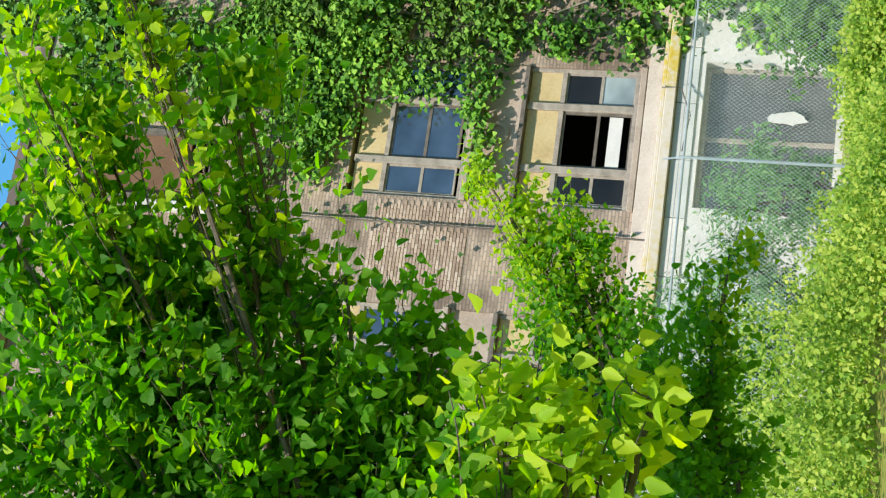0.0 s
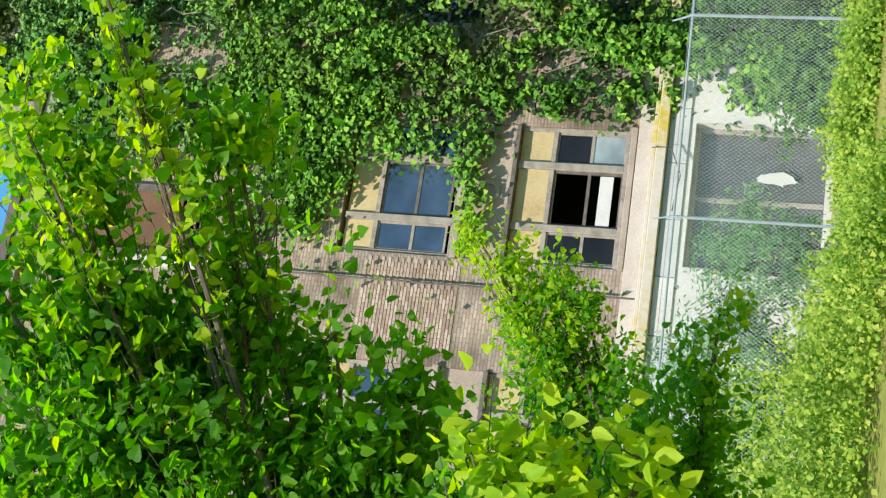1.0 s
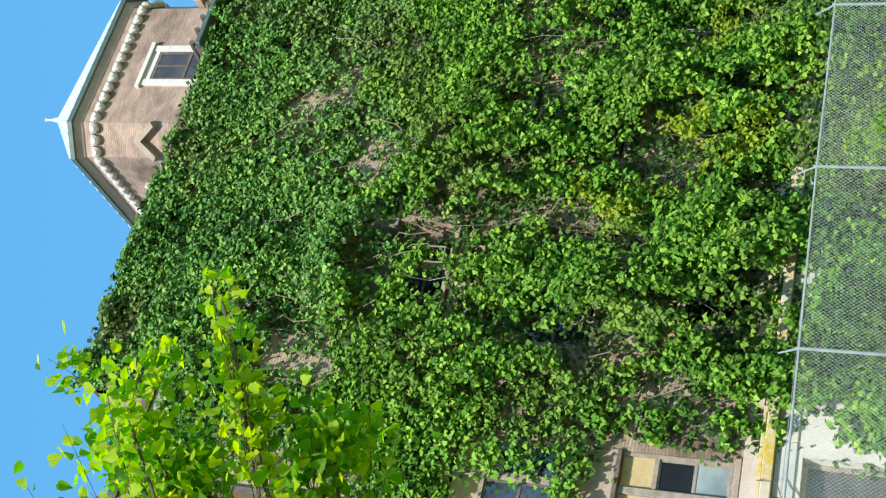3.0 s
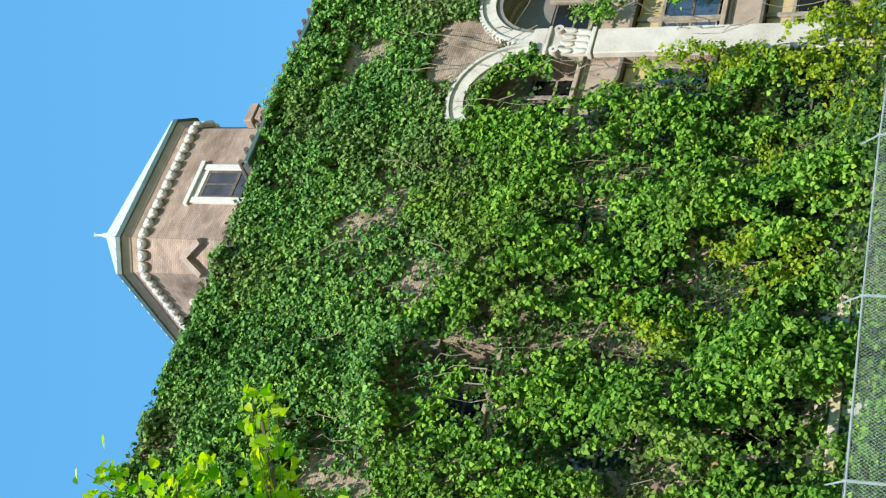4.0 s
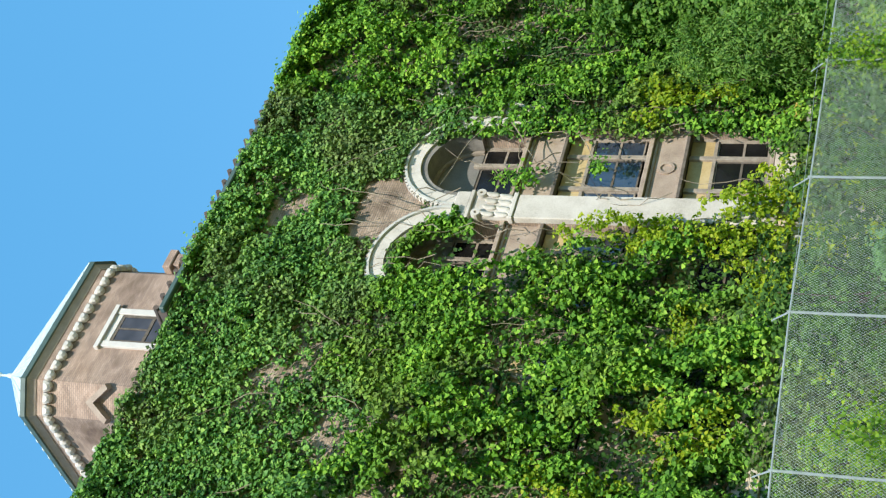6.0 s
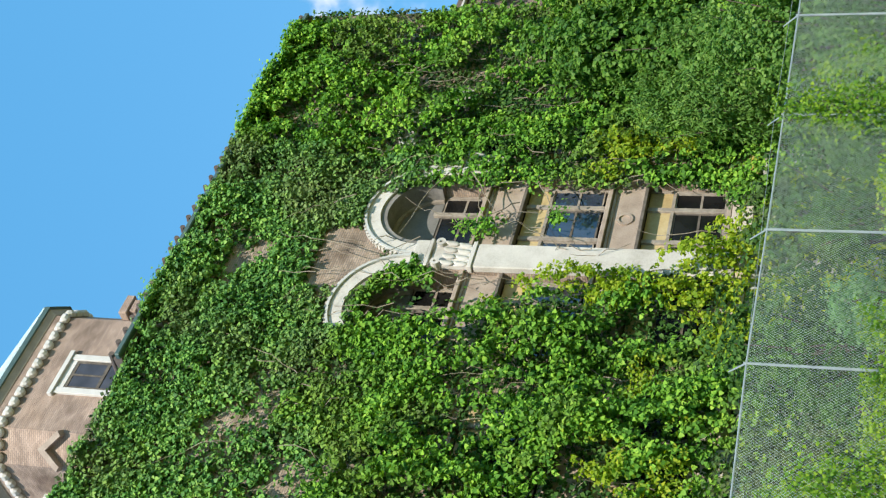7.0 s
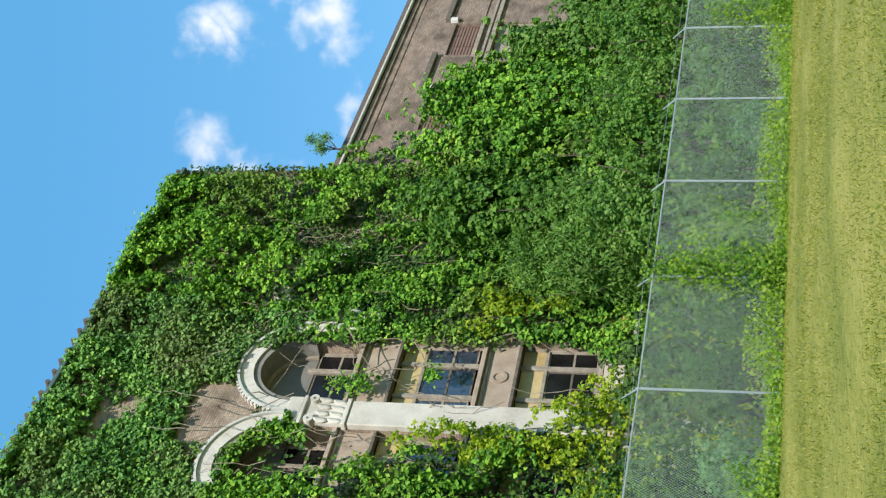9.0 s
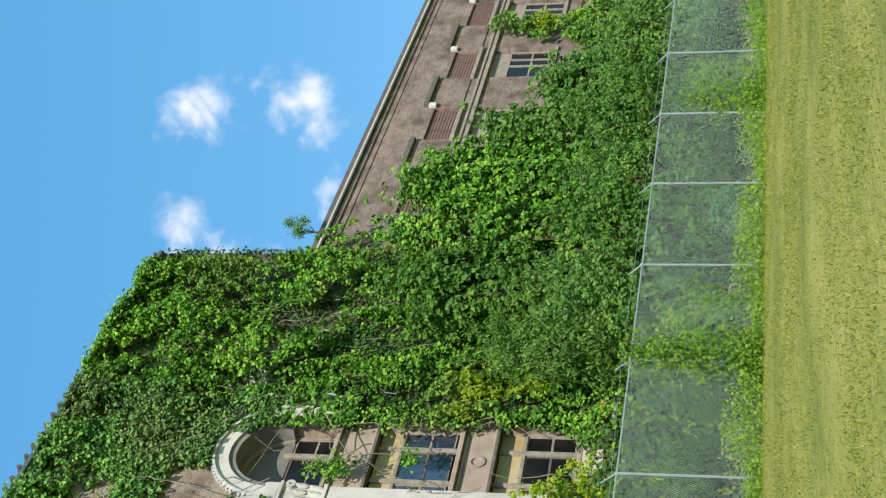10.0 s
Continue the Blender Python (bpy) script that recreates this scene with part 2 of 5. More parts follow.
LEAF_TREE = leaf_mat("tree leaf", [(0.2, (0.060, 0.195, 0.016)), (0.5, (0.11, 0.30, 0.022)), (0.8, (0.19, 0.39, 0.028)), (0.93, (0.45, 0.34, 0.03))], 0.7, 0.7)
# sunlight on the crowns, put into a brighter leaf colour
LEAF_SUNLIT = leaf_mat("sunlit tree leaf", [(0.2, (0.17, 0.34, 0.012)), (0.5, (0.30, 0.46, 0.016)), (0.8, (0.46, 0.56, 0.03))], 0.9, 0.55)
LEAF_SHRUB = leaf_mat("shrub leaf", [(0.2, (0.035, 0.10, 0.016)), (0.5, (0.08, 0.19, 0.026)), (0.8, (0.17, 0.31, 0.045))], 0.6, 0.35)
LEAF_BLUE = leaf_mat("blue-green shrub leaf", [(0.2, (0.055, 0.145, 0.045)), (0.5, (0.125, 0.26, 0.085)), (0.8, (0.22, 0.38, 0.14))], 0.6, 0.4)
LEAF_FINE = leaf_mat("locust leaflet", [(0.2, (0.05, 0.13, 0.02)), (0.5, (0.11, 0.23, 0.04)), (0.8, (0.21, 0.34, 0.07))], 0.6, 0.35)
LEAF_WEED = leaf_mat("weed leaf", [(0.2, (0.10, 0.21, 0.022)), (0.5, (0.22, 0.35, 0.04)), (0.8, (0.37, 0.46, 0.08))], 0.8, 0.45)
LEAF_GRASS = leaf_mat("grass blade", [(0.2, (0.10, 0.15, 0.018)), (0.5, (0.22, 0.245, 0.035)), (0.8, (0.40, 0.36, 0.10))], 1.6, 0.3)



def glass_mat(name, colour, rough=0.06, ior=1.7):
    m, n, l, b = mat(name, rough, 0, 0.7)
    co = n.new("ShaderNodeTexCoord")
    a = n.new("ShaderNodeTexNoise")
    a.inputs["Scale"].default_value = 1.4
    l.new(co.outputs["Object"], a.inputs["Vector"])
    r = ramp_node(n, [(0.3, tuple(c * 0.6 for c in colour)), (0.7, tuple(c * 1.3 for c in colour))])
    l.new(a.outputs["Fac"], r.inputs["Fac"])
    l.new(r.outputs["Color"], b.inputs["Base Color"])
    bp = n.new("ShaderNodeBump")
    bp.inputs["Strength"].default_value, bp.inputs["Distance"].default_value = 0.08, 0.02
    l.new(a.outputs["Fac"], bp.inputs["Height"])
    l.new(bp.outputs[0], b.inputs["Normal"])
    b.inputs["IOR"].default_value = ior
    return m


PANE = glass_mat("dusty window glass", (0.035, 0.05, 0.075))
PANE_PALE = glass_mat("milky window glass", (0.25, 0.29, 0.28), 0.2)
PANE_DIM = glass_mat("dim tower glass", (0.06, 0.06, 0.07), 0.35, 1.35)
PANE_BLACK = glass_mat("dark window glass", (0.012, 0.012, 0.012), 0.25, 1.3)



def loose_brick_mat():
    """Single bricks, each of its own tone."""
    m, n, l, bs = mat("single brick", 0.9, 0, 0.2)
    oi = n.new("ShaderNodeObjectInfo")
    r = ramp_node(n, [(0.0, (0.28, 0.20, 0.15)), (0.4, (0.37, 0.275, 0.21)), (0.75, (0.44, 0.335, 0.26)), (1.0, (0.49, 0.40, 0.32))])
    l.new(oi.outputs["Random"], r.inputs["Fac"])
    co = n.new("ShaderNodeTexCoord")
    a = n.new("ShaderNodeTexNoise")
    a.inputs["Scale"].default_value, a.inputs["Detail"].default_value = 35, 5
    l.new(co.outputs["Object"], a.inputs["Vector"])
    mx = n.new("ShaderNodeMixRGB")
    mx.blend_type, mx.inputs["Fac"].default_value = "OVERLAY", 0.5
    l.new(r.outputs["Color"], mx.inputs["Color1"])
    l.new(a.outputs["Fac"], mx.inputs["Color2"])
    l.new(mx.outputs[0], bs.inputs["Base Color"])
    bp = n.new("ShaderNodeBump")
    bp.inputs["Strength"].default_value, bp.inputs["Distance"].default_value = 0.5, 0.004
    l.new(a.outputs["Fac"], bp.inputs["Height"])
    l.new(bp.outputs[0], bs.inputs["Normal"])
    return m


LOOSE_BRICK = loose_brick_mat()

# ---- mesh helpers ----
def mesh_ob(name, bm, material, parent=None, label="", smooth=False):
    me = bpy.data.meshes.new(name)
    bm.to_mesh(me)
    bm.free()
    if smooth:
        for f in me.polygons:
            f.use_smooth = True
    me.materials.append(material)
    ob = new(name, me)
    if parent is not None:
        ob.parent = parent
    if label:
        tagged(ob, label)
    return ob


def part(name, bm, material, parent, label="", smooth=False):
    return mesh_ob(name, bm, material, parent, label, smooth)


def thing(name, label, category, group="", kind="", at=(0, 0, 0)):
    ob = new(name)
    ob.location = at
    ob.empty_display_size = 0.2
    return tagged(ob, label, category, group, kind)


def box(bm, x0, x1, y0, y1, z0, z1, bev=0.0):
    vs = [bm.verts.new((x, y, z)) for x in (x0, x1) for y in (y0, y1) for z in (z0, z1)]
    q = [(0, 1, 3, 2), (4, 6, 7, 5), (0, 4, 5, 1), (2, 3, 7, 6), (0, 2, 6, 4), (1, 5, 7, 3)]
    fs = [bm.faces.new([vs[i] for i in f]) for f in q]
    if bev:
        es = list({e for f in fs for e in f.edges})
        bmesh.ops.bevel(bm, geom=es, offset=bev, segments=1, affect="EDGES")
    return bm


def boxes(*dims, bev=0.0):
    bm = bmesh.new()
    for d in dims:
        box(bm, *d, bev=bev)
    return bm


def prism(bm, pts, y0, y1):
    """A shape in the x-z plane, given anticlockwise, drawn out from y0 to y1."""
    a = [bm.verts.new((x, y0, z)) for x, z in pts]
    b = [bm.verts.new((x, y1, z)) for x, z in pts]
    bm.faces.new(a)
    bm.faces.new(b[::-1])
    for i in range(len(pts)):
        j = (i + 1) % len(pts)
        bm.faces.new((a[j], a[i], b[i], b[j]))
    return bm


def ring(bm, cx, cz, r0, r1, y0, y1, a0=0.0, a1=180.0, steps=28):
    """Part of a flat ring (an arch), drawn out from y0 to y1."""
    rows = []
    for i in range(steps + 1):
        a = radians(a0 + (a1 - a0) * i / steps)
        c, s = math.cos(a), math.sin(a)
        rows.append([bm.verts.new((cx + r * c, y, cz + r * s)) for r, y in ((r0, y0), (r1, y0), (r1, y1), (r0, y1))])
    for p, q in zip(rows, rows[1:]):
        for k in range(4):
            bm.faces.new((p[k], p[(k + 1) % 4], q[(k + 1) % 4], q[k]))
    bm.faces.new(rows[0][::-1])
    bm.faces.new(rows[-1])
    return bm


def tube(bm, pts, radii, sides=6):
    """A round stem along points, with a radius at each."""
    loops = []
    for i, p in enumerate(pts):
        d = (Vector(pts[min(i + 1, len(pts) - 1)]) - Vector(pts[max(i - 1, 0)])).normalized()
        s = d.cross(Vector((0.3, 0.2, 1) if abs(d.z) < 0.9 else (1, 0.2, 0))).normalized()
        t = d.cross(s)
        loops.append([bm.verts.new(Vector(p) + radii[i] * (math.cos(k * math.tau / sides) * s + math.sin(k * math.tau / sides) * t)) for k in range(sides)])
    for a, b in zip(loops, loops[1:]):
        for k in range(sides):
            bm.faces.new((a[k], a[(k + 1) % sides], b[(k + 1) % sides], b[k]))
    bm.faces.new(loops[0][::-1])
    bm.faces.new(loops[-1])
    return bm


def raw_mesh(name, verts, quads, material, parent=None, size=4, smooth=False):
    """A mesh object from arrays of corners and of faces with the same number of corners."""
    me = bpy.data.meshes.new(name)
    me.vertices.add(len(verts))
    me.vertices.foreach_set("co", np.asarray(verts, dtype=np.float32).ravel())
    n = len(quads)
    me.loops.add(n * size)
    me.loops.foreach_set("vertex_index", np.asarray(quads, dtype=np.int32).ravel())
    me.polygons.add(n)
    me.polygons.foreach_set("loop_start", np.arange(n, dtype=np.int32) * size)
    me.update(calc_edges=True)
    me.validate()
    me.polygons.foreach_set("use_smooth", np.full(len(me.polygons), smooth))
    me.materials.append(material)
    ob = new(name, me)
    if parent is not None:
        ob.parent = parent
    return ob


rng = np.random.default_rng(7)


def unit(v):
    return v / np.maximum(1e-9, np.linalg.norm(v, axis=-1, keepdims=True))


# outlines of half a leaf: (along, across, lift) from stalk to tip
HEART = [(0.0, 0.0, 0.0), (-0.06, 0.22, 0.03), (0.10, 0.42, 0.08), (0.42, 0.41, 0.10), (0.74, 0.20, 0.04), (1.0, 0.0, -0.06)]
OVATE = [(0.0, 0.0, 0.0), (0.12, 0.17, 0.06), (0.38, 0.32, 0.12), (0.68, 0.23, 0.08), (1.0, 0.0, -0.10)]
SIMPLE = [(0.0, 0.0, 0.0), (0.4, 0.42, 0.08), (1.0, 0.0, -0.04)]
IVY = [(0.0, 0.0, 0.0), (0.14, 0.46, 0.05), (0.55, 0.34, 0.03), (1.0, 0.0, -0.08)]
NARROW = [(0.0, 0.0, 0.0), (0.45, 0.15, 0.03), (1.0, 0.0, -0.05)]


def leaves(name, pos, normal, length, material, parent=None, shape=SIMPLE, droop=0.5):
    """Many leaves as one mesh, each two blades folded along a midrib, facing normal and hanging by droop."""
    n = len(pos)
    normal = unit(normal)
    down = np.tile((0.0, 0.0, -1.0), (n, 1)) * droop + rng.normal(0, 0.6, (n, 3))
    along = unit(down - normal * (down * normal).sum(1, keepdims=True))
    across = np.cross(normal, along)
    k = len(shape)
    a = np.array(shape)
    L = np.broadcast_to(np.asarray(length, dtype=float), (n,))[:, None, None]
    left = pos[:, None] + L * (a[None, :, :1] * along[:, None] + a[None, :, 1:2] * across[:, None] + a[None, :, 2:] * normal[:, None])
    right = pos[:, None] + L * (a[None, 1:-1, :1] * along[:, None] - a[None, 1:-1, 1:2] * across[:, None] + a[None, 1:-1, 2:] * normal[:, None])
    verts = np.concatenate([left, right], 1)
    m = verts.shape[1]
    tri = []
    for i in range(1, k - 1):
        tri.append((0, i, i + 1))
    rr = [0] + list(range(k, m)) + [k - 1]
    for i in range(1, len(rr) - 1):
        tri.append((0, rr[i + 1], rr[i]))
    tri = np.array(tri)
    faces = (np.arange(n)[:, None, None] * m + tri[None]).reshape(-1, 3)
    return raw_mesh(name, verts.reshape(-1, 3), faces, material, parent, 3, True)


def field(x, z, scale, seed=0.0):
    """Smooth pseudo-noise in about -1..1 from a few crossed waves."""
    a = np.zeros_like(x)
    for i in range(6):
        t = 1.3 + 2.4 * i + seed
        f = (1.0 + 0.55 * i) / scale
        a += np.sin(f * (x * math.cos(t) + z * math.sin(t)) * 2.2 + 5.1 * t) / (1 + 0.5 * i)
    return a / 2.2


# ---- ground ----
def ground_z(x, y):
    fall = np.maximum(0, np.asarray(x, dtype=float) - 14.0)
    bank = np.clip((np.asarray(y, dtype=float) - 8.0) / 8.0, 0, 1)
    return 0.034 * np.clip(y, -30, 40) - 0.036 * np.minimum(fall, 60) - 0.0012 * np.minimum(fall, 4) ** 2 + 0.17 * bank * bank * (3 - 2 * bank)


def fence_y(x):
    return 18.4 - 0.1 * x


GRASS = noisy("mown lawn", [(0.085, 0.115, 0.016), (0.19, 0.205, 0.034), (0.29, 0.275, 0.060), (0.38, 0.33, 0.10)], 0.9, 16, 0.95, bump=1.0, dist=0.04, stretch=(0.28, 1.0, 1.0))


def build_ground():
    xs = np.concatenate([np.linspace(-600, -20, 12), np.linspace(-16, 70, 87), np.linspace(80, 700, 14)])
    ys = np.concatenate([np.linspace(-400, -12, 10), np.linspace(-8, 34, 43), np.linspace(40, 900, 16)])
    X, Y = np.meshgrid(xs, ys)
    Z = ground_z(X, Y) + 0.02 * field(X, Y, 2.0)
    v = np.stack([X, Y, Z], -1).reshape(-1, 3)
    w = len(xs)
    q = [(r * w + c, r * w + c + 1, (r + 1) * w + c + 1, (r + 1) * w + c) for r in range(len(ys) - 1) for c in range(w - 1)]
    g = raw_mesh("ground", v, q, GRASS)
    tagged(g, "mown lawn of green and straw-coloured grass", "lawn", kind="structure")


build_ground()

FY = 26.0          # face of the long front
BASE = 0.4


def pierced(bm, x0, x1, z0, z1, y0, y1, holes):
    """A wall from y0 to y1 with rectangular holes (x0, x1, z0, z1) that go through it."""
    xs = sorted({x0, x1, *[h[0] for h in holes], *[h[1] for h in holes]})
    zs = sorted({z0, z1, *[h[2] for h in holes], *[h[3] for h in holes]})
    for a, b in zip(xs, xs[1:]):
        for c, d in zip(zs, zs[1:]):
            mx, mz = (a + b) / 2, (c + d) / 2
            if not any(h[0] < mx < h[1] and h[2] < mz < h[3] for h in holes):
                box(bm, a, b, y0, y1, c, d)
    bmesh.ops.remove_doubles(bm, verts=bm.verts, dist=0.0005)
    return bm


def spandrels(bm, cx, cz, r, top, y0, y1, steps=14):
    """Fills the corners between an arch and the rectangular hole round it."""
    for s in (1, -1):
        arc = [(cx + s * r * math.cos(radians(90 * i / steps)), cz + r * math.sin(radians(90 * i / steps))) for i in range(steps + 1)]
        pts = arc + [(cx + s * r, top)]
        prism(bm, pts if s > 0 else pts[::-1], y0, y1)


front = thing("abandoned_building", "derelict three-storey brick building smothered in ivy", "building", at=(0, FY, 0))


def fpart(name, bm, material, label="", parent=None):
    """A part of the front; the mesh is given with y counted from the wall's face."""
    return part(name, bm, material, parent or front, label)


HALF = 1.57          # half the width of a window bay
SPRING = 14.35
ARCHED = (14.5, 24.45, 28.6, 32.75)
PLAIN = (8.95, 19.75, 3.4)
X_L, X_R, TOP = 10.9, 39.8, 21.9
X_W, TOP_W = -9.0, 19.4          # the lower part to the left

holes = []
for c in ARCHED:
    holes += [(c - HALF, c + HALF, 5.25, SPRING + HALF)]
for c in PLAIN:
    holes += [(c - HALF, c + HALF, 5.25, 11.5)]
holes += [(6.9, 8.5, 14.5, 18.1)]
bm = bmesh.new()
pierced(bm, X_L, X_R, 4.3, TOP, 0.0, 0.95, [h for h in holes if h[0] > X_L])
for c in ARCHED:
    spandrels(bm, c, SPRING, HALF, SPRING + HALF, 0.0, 0.95)
bmesh.ops.remove_doubles(bm, verts=bm.verts, dist=0.002)
fpart("wall", bm, BRICK, "weathered tan brick front wall")
bm = bmesh.new()
pierced(bm, X_W, X_L, 4.3, TOP_W, 0.06, 0.6, [h for h in holes if h[0] < X_L])
low_wall = fpart("wall", bm, BRICK, "weathered tan brick wall of the lower part")
fpart("roof", boxes((X_W - 0.3, X_L - 0.01, -0.3, 20, TOP_W, TOP_W + 0.25)), TILE)
fpart("cornice", boxes((X_W - 0.3, X_L - 0.01, -0.22, 0.05, TOP_W - 0.3, TOP_W - 0.01), bev=0.02), FRAME)

# stone base storey with basement openings
bm = bmesh.new()
pierced(bm, X_W, X_R, BASE, 4.3, -0.12, 0.5, [(7.5, 10.7, 1.2, 3.9), (13.0, 16.0, 1.2, 3.9), (18.2, 21.3, 1.2, 3.9), (27.2, 30.0, 1.2, 3.6)])
fpart("base_wall", bm, STUCCO, "pale stone base storey")
for i in range(int((X_R - X_W) / 1.25)):
    x = X_W + 1.25 * i
    fpart("stone_block", boxes((x + 0.006, x + 1.244, -0.17, 0.1, 4.02, 4.44), bev=0.012), STONE_GREY if i % 4 else STUCCO)
fpart("string_course", boxes((X_W, X_R, -0.3, 0.2, 4.45, 4.68), (X_W, X_R, -0.2, 0.2, 4.68, 4.78), bev=0.02), STAIN, "string course stained yellow")

fpart("plinth_course", boxes((X_W, X_R, -0.06, 0.04, 4.79, 5.10), bev=0.01), PLINTH, "pinkish cream stone course below the windows")

# side, back and roof
fpart("side_wall", boxes((X_R - 0.5, X_R - 0.002, 0.5, 20, BASE, TOP), (X_L, X_L + 0.5, 0.5, 20, BASE, TOP), (X_L, X_R, 20, 20.5, BASE, TOP)), BRICK)
bm = bmesh.new()
X_G = 21.5          # the eaves overhang from here on
prism(bm, [(X_G, TOP), (X_R - 0.5, TOP), (X_R - 0.5, TOP + 0.28), (X_G, TOP + 0.28)], -0.35, 20.8)
box(bm, X_L, X_G - 0.002, 0.3, 20.8, TOP, TOP + 0.12)
fpart("roof", bm, TILE, "dark clay-tiled roof")
fpart("gutter", boxes((X_G, X_R - 0.6, -0.55, -0.30, TOP + 0.02, TOP + 0.2), bev=0.03), GUTTER, "dark green eaves gutter")
x = X_G + 0.1
while x < X_R - 0.6:
    fpart("roof_tile", tube(bmesh.new(), [(x, -0.45, TOP + 0.36), (x, 0.7, TOP + 0.5)], [0.085, 0.085], 8), TILE)
    x += 0.5
# near-black backing and floors behind the openings, the rooms' shade put into their colour
fpart("interior", boxes((X_W + 0.6, X_R - 0.6, 3.2, 3.3, BASE, TOP_W - 0.2), *[(X_W + 0.6, X_R - 0.6, 1.0, 3.2, z, z + 0.2) for z in (4.3, 8.1, 12.0, 16.6)]), ROOM_SHADE)


def window(cx, z0, z1, sash0, sash1, board=True, glass=(PANE, PANE, PANE), arch=False, open_sash=False, y=0.24, label="window with peeling cream frame and dusty panes"):
    """Tripartite window: a sash between two side lights, boarded over at its head."""
    w = new("window")
    w.parent = front
    tagged(w, label)
    a, b = cx - HALF, cx + HALF
    s0, s1 = cx - 0.66, cx + 0.60
    m = 0.16
    # outer frame, mullions, transom
    top = z1
    part("frame", boxes((a + 0.002, a + 0.09, y, y + 0.12, z0, top), (b - 0.09, b - 0.002, y, y + 0.12, z0, top), (a + 0.002, b - 0.002, y - 0.05, y + 0.12, z0 - 0.002, z0 + 0.1), bev=0.008), FRAME, w)
    for x in (s0 - m, s1):
        part("mullion", boxes((x, x + m, y - 0.03, y + 0.10, z0 + 0.1, top), bev=0.01), FRAME, w)
    if board:
        part("transom", boxes((a + 0.09, b - 0.09, y + 0.005, y + 0.11, sash1, sash1 + 0.1)), FRAME, w)
        for x0, x1 in ((a + 0.09, s0 - m), (s0, s1), (s1 + m, b - 0.09)):
            part("board", boxes((x0, x1, y + 0.06, y + 0.09, sash1 + 0.1, top - 0.01)), YELLOW, w, "faded yellow board")
    mid = (sash0 + sash1) / 2 - 0.02
    for k, (x0, x1) in enumerate(((a + 0.09, s0 - m), (s0, s1), (s1 + m, b - 0.09))):
        t = 0.055 if k == 1 else 0.045
        yy = y + 0.05
        part("sash", boxes((x0, x0 + t, yy, yy + 0.05, sash0, sash1), (x1 - t, x1, yy, yy + 0.05, sash0, sash1), (x0 + t, x1 - t, yy, yy + 0.05, sash0, sash0 + t),
                           (x0 + t, x1 - t, yy, yy + 0.05, sash1 - t, sash1), (x0 + t, x1 - t, yy, yy + 0.05, mid - 0.035, mid + 0.035)), FRAME_DARK if k == 1 else FRAME, w)
        for j, (z_a, z_b) in enumerate(((sash0 + t, mid - 0.035), (mid + 0.035, sash1 - t))):
            if open_sash and k == 1:
                if j == 1:
                    continue
                part("blind", boxes((x0 + t, x1 - t - 0.02, yy + 0.02, yy + 0.03, z_a + 0.16, z_b - 0.2)), WHITE, w, "white board behind an open sash")
                continue
            part("pane", boxes((x0 + t, x1 - t, yy + 0.02, yy + 0.03, z_a, z_b)), PANE_BLACK if open_sash and k == 2 and j == 1 else glass[k], w)
    part("sill", boxes((a - 0.03, b + 0.03, -0.07, y, z0 - 0.14, z0 - 0.004), bev=0.015), PANEL, w, "tan stone sill")
    return w


def head(cx, z):
    fpart("lintel", boxes((cx - HALF + 0.003, cx + HALF - 0.003, -0.02, 0.26, z - 0.10, z), bev=0.01), FRAME_DARK, "dark timber lintel")


def spandrel(cx, z0, z1):
    """Brick panel with a stone roundel between two windows."""
    p = fpart("spandrel_panel", boxes((cx - HALF + 0.004, cx + HALF - 0.004, 0.12, 0.4, z0 + 0.003, z1 - 0.15)), PANEL)
    bm = bmesh.new()
    zc = (z0 + z1 - 0.14) / 2
    ring(bm, cx, zc, 0.17, 0.26, 0.07, 0.13, 0, 360, 24)
    part("roundel", bm, PANEL, p, "round stone boss")
    part("moulding", boxes((cx - HALF + 0.006, cx + HALF - 0.006, 0.06, 0.12, z0 + 0.02, z0 + 0.09), (cx - HALF + 0.006, cx + HALF - 0.006, 0.06, 0.12, z1 - 0.25, z1 - 0.17)), PANEL, p)


